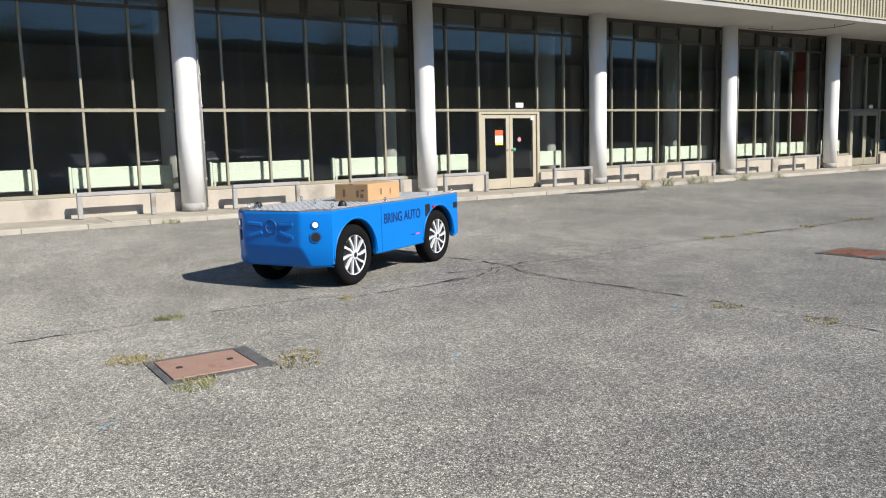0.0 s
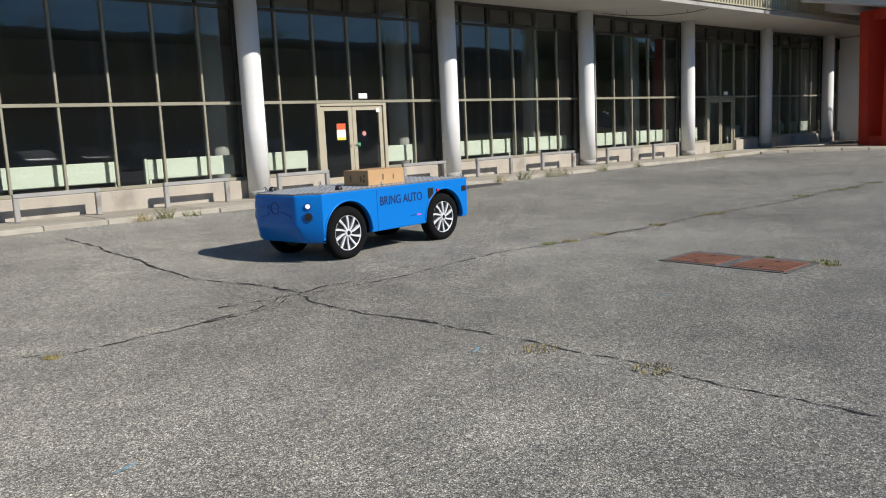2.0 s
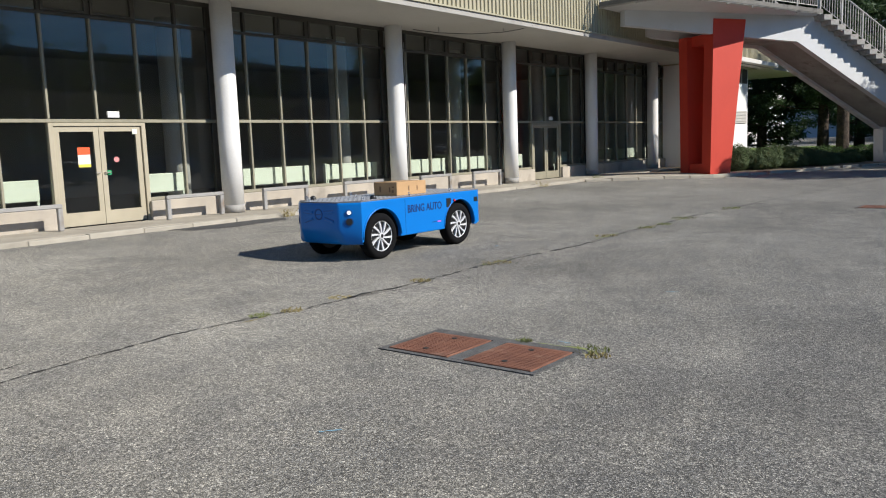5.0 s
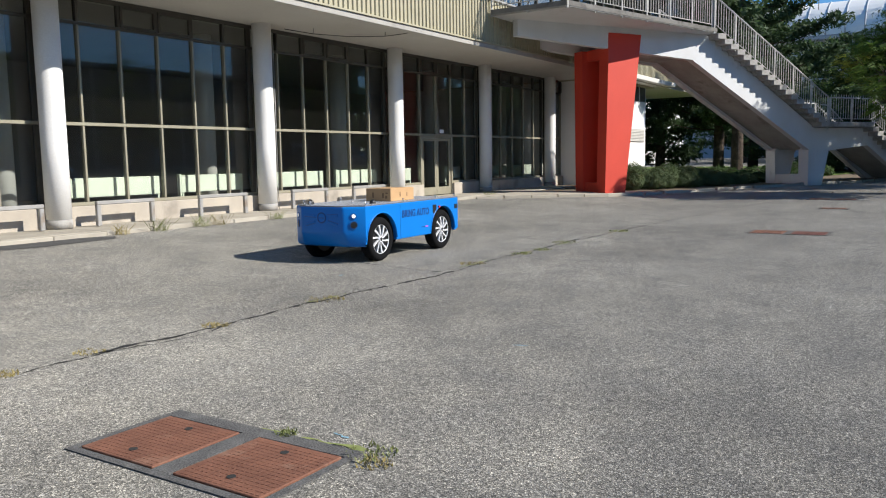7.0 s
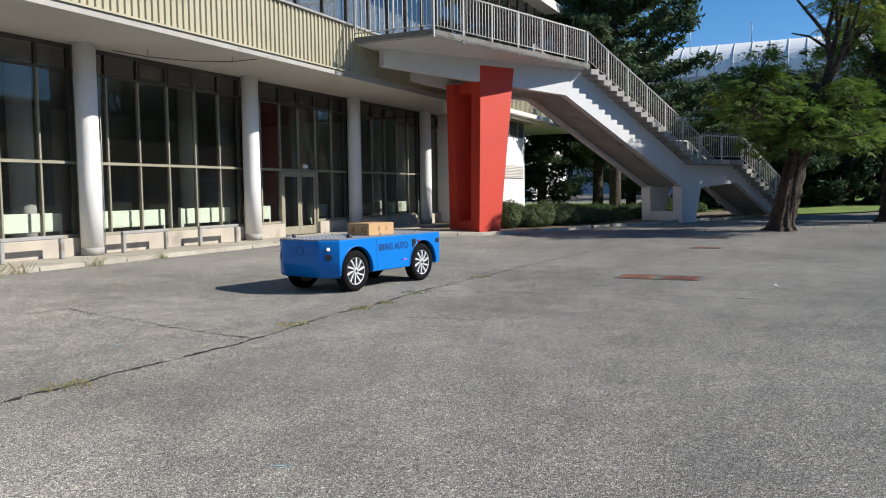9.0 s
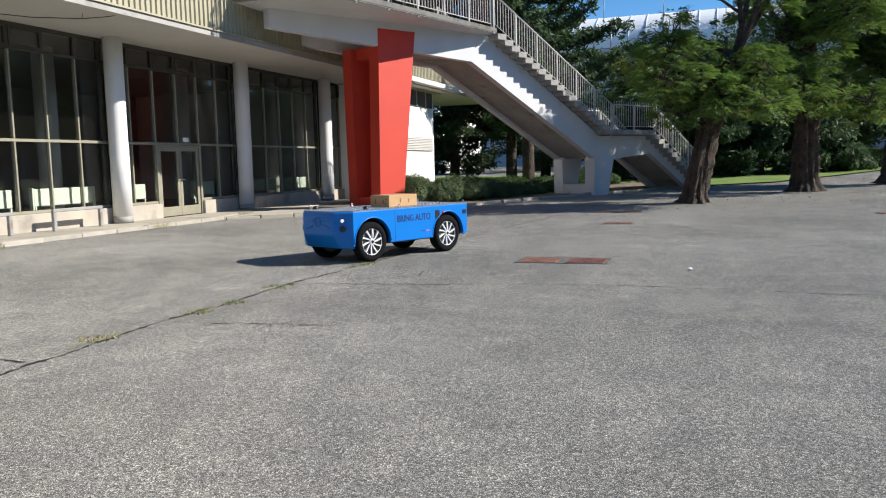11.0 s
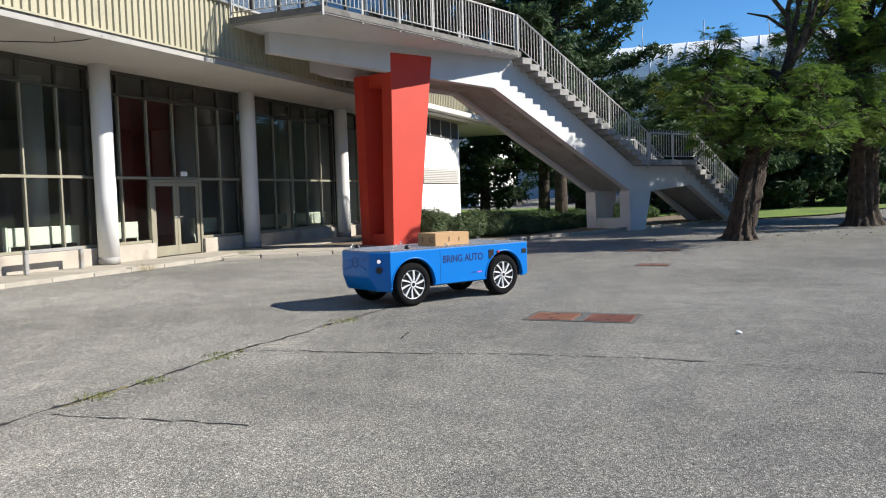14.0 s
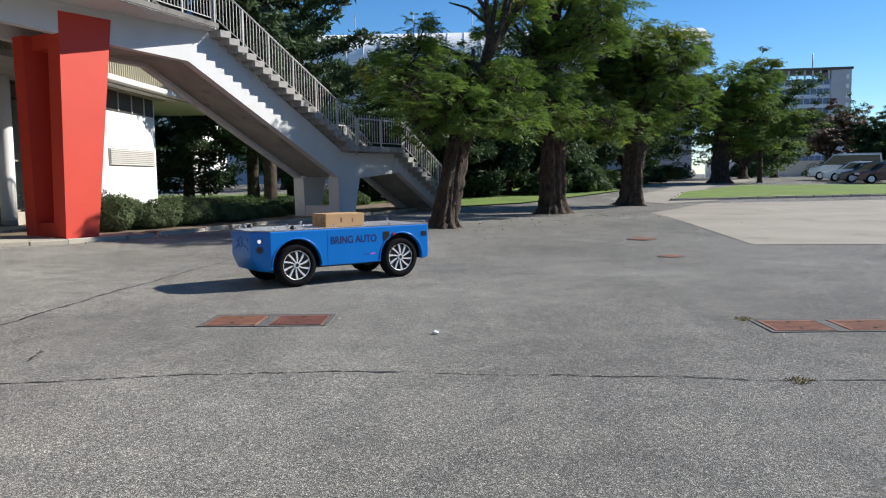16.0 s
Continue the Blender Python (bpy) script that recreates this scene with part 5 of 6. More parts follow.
crack([(10.2, 7.44), (10.45, 7.35), (10.65, 7.32), (10.89, 7.37), (11.09, 7.46)], 0.012, 65)
crack([(11.1, 7.49), (11.84, 7.48), (12.17, 7.54), (12.64, 7.46), (13.65, 7.44), (14.5, 7.42), (15.5, 7.47), (17.2, 7.46)], 0.036, 66)
crack([(17.2, 7.46), (18.8, 7.5), (21.3, 7.42), (24.0, 7.3), (27.6, 7.0), (31.4, 6.35)], 0.034, 3)
crack([(5.0, 13.4), (5.02, 12.5), (5.05, 11.4), (5.06, 10.45), (5.06, 9.63), (5.11, 8.62), (5.27, 8.04), (5.3, 7.52)], 0.03, 4)
crack([(5.3, 7.52), (5.2, 7.16), (5.18, 6.62), (5.24, 6.23), (5.31, 5.77), (5.33, 5.34), (5.35, 5.08)], 0.02, 67)
crack([(5.35, 5.08), (5.4, 4.74), (5.4, 4.5), (5.4, 4.25), (5.43, 3.91), (5.36, 3.2), (5.42, 2.4), (5.35, 1.2)], 0.011, 68)
crack([(5.9, 7.5), (6.3, 7.75), (6.9, 7.85)], 0.012, 6)
crack([(14.6, 11.0), (15.37, 10.86), (15.97, 10.94)], 0.018, 7)
crack([(15.37, 10.86), (15.1, 9.44), (14.88, 8.24), (14.78, 7.5)], 0.022, 8)
crack([(16.4, 7.4), (16.5, 6.7), (16.6, 5.75)], 0.016, 9)
crack([(18.85, 7.55), (19.1, 6.3), (19.4, 4.6), (19.42, 2.9), (19.3, 1.3), (19.1, 0.1), (19.16, -1.2), (19.0, -4)], 0.019, 10)
crack([(21.6, 5.9), (22.0, 5.25)], 0.008, 11)
crack([(22.15, 3.9), (22.2, 2.8), (22.0, 2.0), (21.3, 1.22)], 0.008, 12)
crack([(19.77, 6.12), (20.3, 6.27)], 0.02, 13)
crack([(33.2, 2.6), (32.5, 0.2), (32.1, -2.1), (30.7, -3.5)], 0.02, 14)
for i, pts in enumerate((((15.2, 7.52), (16.0, 7.56)), ((16.6, 7.48), (17.3, 7.47)), ((18.2, 7.49), (19.0, 7.5)), ((20.4, 7.43), (21.2, 7.42)), ((12.3, 7.58), (12.9, 7.56)), ((8.6, 7.52), (9.0, 7.58)), ((9.22, 5.8), (9.3, 4.5)))):
    crack(pts, 0.035, 300 + i, (WEED, DRYWEED)[i % 2], "moss_strip", "strip of dry moss growing along a crack")
for i, (x, y, r, h, m) in enumerate(((1.45, 7.2, 0.12, 0.06, WEED), (8.9, 7.6, 0.1, 0.05, WEED), (0.82, 6.0, 0.12, 0.05, DRYWEED), (1.75, 5.2, 0.17, 0.05, DRYWEED), (1.05, 5.1, 0.14, 0.05, WEED), (9.2, 7.52, 0.1, 0.05, DRYWEED), (11.05, 7.5, 0.12, 0.05, DRYWEED), (9.3, 4.45, 0.13, 0.05, WEED), (9.9, 7.6, 0.12, 0.03, DRYWEED), (12.5, 7.5, 0.2, 0.05, DRYWEED), (15.6, 7.55, 0.18, 0.05, DRYWEED), (16.9, 7.47, 0.16, 0.05, WEED), (18.6, 7.5, 0.22, 0.06, WEED), (17.5, 7.42, 0.15, 0.05, WEED), (20.9, 7.4, 0.2, 0.05, WEED), (0.95, 5.9, 0.14, 0.04, DRYWEED), (1.85, 5.35, 0.16, 0.04, DRYWEED), (1.1, 5.2, 0.14, 0.04, DRYWEED), (5.3, 4.55, 0.12, 0.04, DRYWEED), (5.38, 3.75, 0.12, 0.04, DRYWEED), (9.2, 4.35, 0.09, 0.04, DRYWEED), (9.3, 5.0, 0.06, 0.04, WEED), (3.0, 7.0, 0.06, 0.04, DRYWEED), (21.6, -0.45, 0.12, 0.05, DRYWEED), (19.1, 0.0, 0.1, 0.04, DRYWEED))):
    tuft(x, y, r, h * 0.6, m, 40 + i, 110)
for i, (x, h) in enumerate(((6.6, 0.18), (7.0, 0.22), (7.5, 0.15), (15.3, 0.2), (16.1, 0.28), (17.1, 0.26), (17.6, 0.24), (19.2, 0.2), (20.9, 0.16), (25.4, 0.18), (28.9, 0.2), (3.4, 0.12))):
    tuft(x, 14.66, 0.16, h, WEED if i % 3 else DRYWEED, 90 + i, 60)
stone = bmesh.new()
bmesh.ops.create_icosphere(stone, subdivisions=2, radius=0.036, matrix=Matrix.Diagonal((1.2, 0.9, 0.6, 1)))
for v_ in stone.verts:
    v_.co *= 1 + 0.25 * noise.noise(v_.co * 30)
ob = part("pebble", stone, WHITEWALL)
ob.matrix_basis = pose(20.95, 2.72, 0.018)
tagged(ob, "small white stone lying on the asphalt", "stone")


def sheet(name, pts, m, lift, label, category, n=1.5, kerb=None):
    """A flat piece of ground that follows the yard's rise."""
    bm = bmesh.new()
    vs = [bm.verts.new((x, y, 0)) for x, y in pts]
    bm.faces.new(vs)
    bmesh.ops.triangulate(bm, faces=bm.faces)
    for _ in range(5):
        long = [e for e in bm.edges if e.calc_length() > n * 2]
        if not long:
            break
        bmesh.ops.subdivide_edges(bm, edges=long, cuts=1)
        bmesh.ops.triangulate(bm, faces=bm.faces)
    for v in bm.verts:
        v.co.z = gz(v.co.x, v.co.y) + lift
    bmesh.ops.recalc_face_normals(bm, faces=bm.faces)
    if bm.faces and sum(f.normal.z for f in bm.faces) < 0:
        bmesh.ops.reverse_faces(bm, faces=bm.faces)
    return tagged(part(name, bm, m), label, category, kind="structure")


def kerb_line(pts, name, label, h=0.10, w=0.12):
    k = thing(name, label, "kerb", kind="structure")
    rnd = random.Random(len(pts) + int(pts[0][0]))
    data = None
    for (ax, ay), (bx, by) in zip(pts, pts[1:]):
        L = math.hypot(bx - ax, by - ay)
        n = max(1, round(L / 0.9))
        for i in range(n):
            x, y = ax + (bx - ax) * (i + 0.5) / n, ay + (by - ay) * (i + 0.5) / n
            if data is None:
                ob = part("kerb_stone", boxed(-0.44, 0.44, -w / 2, w / 2, -0.25, 0, bevel=0.015), KERB, k)
                data = ob.data
            else:
                ob = new("kerb_stone", data); ob.parent = k
            ob.matrix_basis = pose(x, y, gz(x, y) + h + rnd.uniform(-0.02, 0.02), rnd.uniform(-1.5, 1.5), 0, math.degrees(math.atan2(by - ay, bx - ax)) + rnd.uniform(-1.5, 1.5))


sheet("concrete_apron", [(30, -3.45), (29.6, -10), (29.0, -30), (47, -34), (49.5, -20), (48, -7.6), (41.4, -3.9)], CONCRETE_SLAB, 0.008, "pale smooth concrete apron beside the asphalt", "concrete")
sheet("planting_bed", [(31.6, 14.4), (31.9, 12.2), (33.4, 11.0), (35.0, 10.0), (38.6, 7.9), (41.6, 6.4), (47, 4.2), (52, 4.5), (60, 12), (60, 24), (44.3, 24), (44.3, 14.5), (38, 14.5)], SOIL, 0.06, "bare brown soil bed with leaf litter", "soil")
sheet("lawn_bed", [(45.5, 8.5), (52, 6.0), (62, 9), (62, 24), (46, 22)], LAWN, 0.085, "patchy green grass behind the shrubs", "grass")
sheet("lawn_far", [(47, 3.4), (49.5, 0.0), (55, -3.2), (66, -9), (95, -16), (95, 8), (60, 7.5), (53, 4.2)], LAWN, 0.06, "sunlit and shaded lawn behind the trees", "grass")
sheet("lawn_verge", [(50.2, -6.9), (51.0, -10), (52.3, -17.5), (53, -32), (62, -40), (64, -26), (66, -15.2), (57, -9.2)], LAWN, 0.11, "bright green mown lawn by the car park", "grass")
sheet("access_road", [(52, -4.2), (62, -9.2), (80, -15.5), (95, -19), (95, -26), (82, -23), (68, -14), (57, -9.8), (50, -9.0), (48, -6)], CONCRETE_SLAB, 0.012, "pale access road between the lawns", "road")
sheet("pillar_base", [(27.8, 14.6), (31.2, 11.56), (32.42, 10.93), (33.5, 10.5), (31.95, 12.2), (31.7, 14.6)], PAVING, 0.085, "worn paved strip round the foot of the pillar", "pavement")
kerb_line([(27.8, 14.55), (31.2, 11.5), (32.4, 10.86), (33.6, 10.4)], "bed_kerb", "worn kerb stones round the foot of the pillar", 0.09)
kerb_line([(33.6, 10.4), (35.0, 9.75), (38.6, 7.9), (41.6, 6.4), (47, 4.2)], "bed_kerb", "uneven kerb stones along the planting bed", 0.10)
kerb_line([(57, -9.1), (50.2, -6.8), (50.9, -10), (52.2, -17.5), (52.9, -32)], "verge_kerb", "grey kerb round the lawn", 0.11)

PATCH = mat("dark_asphalt", (0.085, 0.083, 0.08), (0.05, 0.049, 0.047), 0.9, 6, 120, 0.4)
# sheet of darker asphalt for the wet patch by the kerb
sheet("asphalt_patch", [(12.7, 14.12), (13.4, 13.95), (14.8, 14.1), (15.0, 14.45), (14.6, 14.72), (12.5, 14.7)], PATCH, 0.006, "dark wet patch on the asphalt by the kerb", "asphalt")

locust(35.3, 3.08, [(0, 0, 0), (0.04, 0, 0.5), (0.18, 0, 1.3), (0.38, 0.05, 2.2), (0.85, 0.1, 3.4), (1.2, 0.1, 4.4)], 0.325,
       [(-0.5, 0.2, 3.8, 2.1, 1.5, 16, 0.85), (0.4, -0.9, 2.85, 1.8, 0.8, 14, 0.62), (1.7, 0.0, 3.5, 1.3, 1.2, 8, 0.75), (2.1, 0.2, 6.6, 1.0, 1.4, 5, 0.65)], 11,
       "leafy tree with a thick leaning trunk and bare upper limbs", 4200, 0.30,
       bare=((((1.15, 0.1, 4.2), (1.4, 0.1, 5.2), (1.3, 0.1, 6.1), (1.5, 0.1, 7.0), (1.65, 0.1, 8.2)), 0.11),
             (((1.25, 0.1, 4.4), (1.75, 0.1, 5.4), (1.95, 0.15, 6.4), (2.05, 0.1, 7.8)), 0.10),
             (((1.31, 0.1, 6.0), (0.85, 0.0, 6.5), (0.35, 0.0, 7.1), (0.15, 0.0, 7.5)), 0.065),
             (((1.37, 0.1, 5.6), (0.75, 0.05, 6.0), (0.2, 0.0, 6.1)), 0.055),
             (((1.0, 0.0, 3.9), (0.85, 0.0, 4.6), (0.9, 0.0, 4.9)), 0.13)))
locust(41.8, -0.55, [(0, 0, 0), (0.0, 0, 0.6), (-0.02, 0, 1.6), (0.0, 0, 2.6), (0.05, 0.05, 3.6), (0.0, 0.1, 5.2)], 0.43,
       [(0.2, 0.2, 6.6, 3.2, 3.0, 30, 1.05), (-1.2, -0.5, 4.0, 1.9, 1.0, 9, 0.8), (0.8, -0.9, 3.05, 2.1, 0.75, 13, 0.65)], 12, "tall leafy tree with deeply furrowed bark", 6200, 0.36)
locust(47.3, -4.4, [(0, 0, 0), (0.05, 0, 0.6), (0.1, 0, 1.5), (0.25, 0, 2.4), (0.3, 0.05, 3.6), (0.35, 0.1, 5.0)], 0.44,
       [(0.3, 0.2, 5.6, 2.9, 2.4, 26, 1.0), (1.9, -0.2, 3.9, 1.7, 1.0, 9, 0.75), (-0.9, -0.7, 3.7, 1.9, 0.9, 9, 0.8)], 13, "tall leafy tree with a stout dark trunk", 5600, 0.38)
locust(73.0, -16.0, [(0, 0, 0), (0.0, 0, 0.8), (0.05, 0, 1.8), (0.2, 0, 3.0), (0.3, 0.05, 4.5), (0.2, 0.1, 6.0)], 0.60,
       [(0.5, 0.2, 6.5, 4.2, 3.1, 26, 1.35), (3.4, 0.0, 4.5, 2.4, 1.3, 10, 1.0), (-1.6, -0.8, 4.2, 2.2, 1.2, 9, 1.0)], 14, "wide leafy tree on the lawn", 5200, 0.52)
broad_tree(73.0, -18.9, 5.2, 0.16, 2.2, 3.0, 15, 8000, "small round leafy tree with a thin trunk", leaf=0.15, leaf_mats=[LEAF, LEAF_YELLOW_LIT])
broad_tree(58, 5.0, 6.6, 0.3, 1.6, 3.6, 16, 18000, "dark leafy tree behind the stairs", leaf=0.16, leaf_mats=[LEAF_FAR, LEAF])
broad_tree(63, -1.5, 8.0, 0.3, 1.2, 4.8, 17, 14000, "dark leafy tree behind the lawn", leaf=0.17, leaf_mats=[LEAF_FAR, LEAF])
broad_tree(78, -10.0, 7.5, 0.3, 1.2, 5.0, 18, 12000, "dark leafy tree beyond the road", leaf=0.18, leaf_mats=[LEAF_FAR, LEAF])
broad_tree(112, -41.0, 9.0, 0.4, 2.5, 3.0, 19, 10000, "brown-leaved chestnut tree far off", leaf=0.28, leaf_mats=[LEAF_RUST, LEAF_RUST])
broad_tree(105, -43.2, 6.6, 0.4, 1.5, 2.4, 20, 8000, "round green tree far off", leaf=0.26, leaf_mats=[LEAF_FAR, LEAF])
broad_tree(110, -51.5, 13.0, 0.5, 2.5, 4.0, 21, 10000, "tall brown-leaved tree far off", leaf=0.3, leaf_mats=[LEAF_RUST, LEAF_FAR])
for i, (x, y, h, w) in enumerate(((55.5, 3.4, 4.6, 2.6), (57.5, 0.4, 4.2, 2.8), (60.0, -2.8, 4.4, 2.6), (63.5, -5.6, 3.6, 2.4), (53.0, 6.4, 4.4, 2.4))):
    pine(x, y, h, 131 + i, w, 0.04, "low dark spreading yew behind the lawn", 12000)
pine(50.0, 11.6, 17.5, 31, 5.2, 0.26, needles=60000)
pine(54.0, 13.5, 12.5, 34, 3.6, 0.2, "tall dark pine behind the stairs", 26000)
pine(57.0, 20.5, 8.0, 35, 3.0, 0.08, "low dark spruce by the wing", 12000)
pine(55.0, 17.2, 6.2, 32, 2.6, 0.08, "low dark spruce behind the shrubs", 9000)
pine(58.5, 12.5, 9.0, 33, 3.4, 0.08, "dark spruce behind the stairs", 9000)
for i, (x, y, rx, ry, h) in enumerate(((34.9, 12.2, 1.3, 1.2, 1.15), (36.5, 11.3, 1.6, 1.3, 1.1), (38.6, 10.8, 1.7, 1.4, 0.95), (36.4, 13.3, 1.5, 1.0, 1.2), (40.6, 9.9, 1.3, 1.1, 0.6))):
    bush(x, y, rx, ry, h, YEW, 50 + i, "spreading grey-green juniper in the bed", 18000, 0.085, "juniper", thin=0.14)
# added shrubs: dark leaves stand for the shade over the lawn here
for i, (x, y, rx, ry, h) in enumerate(((44.6, 11.6, 2.0, 1.4, 0.9), (46.6, 9.6, 1.8, 1.3, 0.8), (49, 8.2, 2.0, 1.5, 0.9), (43.5, 9.6, 1.5, 1.1, 0.6))):
    bush(x, y, rx, ry, h, LEAF_FAR, 60 + i, "added low dark shrub standing for shade behind the stairs", 7000, 0.11)
for i, (x, y, rx, ry, h) in enumerate(((60, 2.6, 3.0, 1.5, 1.9), (62, -4.5, 3.0, 1.5, 1.6), (66, -6.5, 1.6, 1.2, 1.4), (70, -8.5, 2.0, 1.3, 1.5), (75, -11.0, 2.2, 1.4, 1.5), (84, -15, 3, 2, 1.8), (98, -27, 5, 2, 2.2), (100, -36, 5, 2, 2.0))):
    bush(x, y, rx, ry, h, LEAF_FAR, 70 + i, "clipped dark green shrub on the lawn", 3500, 0.16)


BACK = broad_tree(86, -22, 8.5, 0.35, 1.0, 5.0, 41, 11000, "dark leafy tree in the belt behind the lawns", leaf=0.24, leaf_mats=[LEAF_FAR, LEAF])
for i, (x, y, a) in enumerate(((90, -13, 50), (84, -5, 120), (92, 2, 200), (82, 8, 260), (90, 14, 310), (72, 16, 20), (74, 3, 160), (100, -30, 80), (122, -36, 140), (125, -52, 220))):
    copy_thing(BACK, pose(x, y, gz(x, y) - 0.03, 0, 0, a))


def round_cover(x, y, r):
    c = thing("round_cover", "round rusty iron cover in the asphalt", "manhole cover", "iron covers in the yard", at=pose(x, y, gz(x, y)))
    part("surround", tubed([(0, 0, -0.03), (0, 0, 0.010)], r + 0.05, 28), IRONFRAME, c)
    part("plate", tubed([(0, 0, -0.02), (0, 0, 0.016)], r, 28), RUST, c)


round_cover(31.5, -1.5, 0.30)
round_cover(28.06, -1.3, 0.20)
CHALK = mat("blue_chalk", (0.22, 0.42, 0.52), (0.16, 0.26, 0.30), 0.95, 30, 90, 0.2)
for i, (x, y) in enumerate(((0.54, 4.72), (2.73, 4.71), (4.97, 4.83), (7.21, 4.81), (9.44, 4.80), (11.68, 4.78), (14.0, 8.5))):
    bm = bmesh.new()
    g = random.Random(200 + i)
    p = Vector((x, y, 0))
    d = Vector((g.uniform(-1, 1), g.uniform(-1, 1), 0)).normalized()
    n_ = Vector((-d.y, d.x, 0))
    prev = None
    for k in range(7):
        q = p + d * 0.02 * k + n_ * g.uniform(-0.006, 0.006)
        w = g.uniform(0.003, 0.012)
        v = (bm.verts.new((q + n_ * w + Vector((0, 0, 0.003)))), bm.verts.new((q - n_ * w + Vector((0, 0, 0.003)))))
        if prev:
            bm.faces.new((prev[0], v[0], v[1], prev[1]))
        prev = v
    tagged(part("chalk_mark", bm, CHALK), "faint blue paint mark on the asphalt", "mark", "paint marks in the yard", kind="stuff")


# fallen leaves under the trees and along the bed
def litter(x, y, rx, ry, n, seed):
    g = random.Random(seed)
    C = []
    for _ in range(n):
        px, py = x + g.gauss(0, rx), y + g.gauss(0, ry)
        C.append((px, py, gz(px, py) + 0.02))
    ob = leaf_mesh("leaf_litter", C, [(0, 0, 3)] * n, [g.uniform(0.02, 0.045) for _ in range(n)], DRYWEED, None, seed)
    tagged(ob, "dry yellow leaves scattered on the asphalt", "leaves", "fallen leaves", kind="stuff")


litter(37.5, 1.8, 2.2, 1.8, 220, 401)
litter(41.0, -1.0, 1.8, 1.6, 200, 402)
litter(33.0, 10.9, 0.8, 0.4, 120, 403)


# ---- distance ----
def far_hall():
    h = thing("exhibition_hall", "large grey hall with a pale ribbed metal roof edge", "building")
    part("wall", boxed(110, 150, -24, 40, 0, 14.4), HALLWALL, h)
    part("roof", boxed(109, 150, -26, 42, 14.4, 14.9, bevel=0.1), HALLWALL, h)
    bm = bmesh.new()
    rim = [(109.0 + 7 * (1 - math.cos(k / 8 * 1.2)), 14.9 + 4.3 * math.sin(k / 8 * 1.2) / math.sin(1.2)) for k in range(9)]
    prism(bm, rim + [(150, 19.2), (150, 14.9)], -26, 42, "y")
    part("roof_edge", bm, ROOFMETAL, h, "pale ribbed metal roof edge")
    data = None
    for i in range(34):
        if data is None:
            ob = part("roof_rib", tubed([(px - 0.03, 0, pz) for px, pz in rim], 0.09, 5), HALLWALL, h)
            data = ob.data
        else:
            ob = new("roof_rib", data); ob.parent = h
        ob.location = (0, -25 + i * 2.0, 0)
    for i in range(5):
        part("mast", tubed([(110.5, -12 + i * 7, 18), (110.5, -12 + i * 7, 21)], 0.05, 6), STEEL, h)


def tower():
    t = thing("office_tower", "distant blue-grey office tower with rows of windows", "building", at=pose(300, -103, 0, 0, 0, -8))
    WIN = mat("tower_window", (0.10, 0.15, 0.22), (0.07, 0.11, 0.17), 0.2, 0.5, 4, 0)
    part("wall", boxed(0, 16, -19.5, 0, 0, 33.5), TOWERWALL, t)
    part("core", boxed(-0.6, 16, -26, -19.5, 0, 36.5), HALLWALL, t, "plain grey stair core")
    part("roof_frame", boxed(-0.8, 16, -26.5, 1, 36.6, 37.4), FRAME_DARK, t)
    for i in range(8):
        part("roof_post", boxed(-0.4, 0.2, -19 + i * 2.6, -18.5 + i * 2.6, 33.5, 36.6), HALLWALL, t)
    part("mast", tubed([(6, -15, 37), (6, -15, 43)], 0.2, 6), STEEL, t)
    data = None
    for r in range(9):
        band = part("floor_band", boxed(-0.12, 0, -19.2, -0.3, 4.0 + r * 3.3, 5.2 + r * 3.3), mat("band_%d" % r, (0.55, 0.60, 0.66), (0.5, 0.55, 0.6), 0.6, 0.2, 4, 0), t)
        for c in range(9):
            if data is None:
                ob = part("window", boxed(-0.1, 0.02, 0, 1.75, 0, 1.9), WIN, t)
                data = ob.data
            else:
                ob = new("window", data); ob.parent = t
            ob.location = (0, -19.0 + c * 2.1, 5.25 + r * 3.3)
    d2 = None
    for r in range(10):
        if d2 is None:
            ob = part("window", boxed(-0.7, -0.55, 0, 0.9, 0, 1.5), WHITEWALL, t)
            d2 = ob.data
        else:
            ob = new("window", d2); ob.parent = t
        ob.location = (0, -25.2, 4.5 + r * 3.2)


def low_buildings():
    b = thing("garden_wall", "long pale grey wall beyond the car park", "wall")
    part("wall", boxed(118, 118.4, -70, -28, 0, 3.0), WHITEWALL, b)
    k = thing("kiosk", "small beige gatehouse with a flat projecting roof", "building")
    part("wall", boxed(98, 103, -52.5, -47.4, 0.8, 3.6), CORRUGATED, k)
    part("roof", boxed(97, 104, -54, -46.4, 3.6, 4.0), WHITEWALL, k)
    part("window", boxed(97.95, 98, -51.5, -48.4, 2.0, 3.2), FRAME_DARK, k)
    o = thing("glazed_pavilion", "white pavilion with arched glazing seen past the wing", "building")
    part("wall", boxed(70, 82, 23.4, 36, 0.3, 6.5), WHITEWALL, o)
    for i in range(5):
        part("window", boxed(69.95, 70, 23.8 + i * 2.4, 25.6 + i * 2.4, 2.2, 5.6), UPGLASS, o)
    part("roof", boxed(69.5, 82.5, 23, 36.5, 6.5, 6.9), SOFFIT, o)


GLASSCAR = mat("car_glass", (0.012, 0.014, 0.016), (0.01, 0.012, 0.013), 0.08, 5, 40, 0)


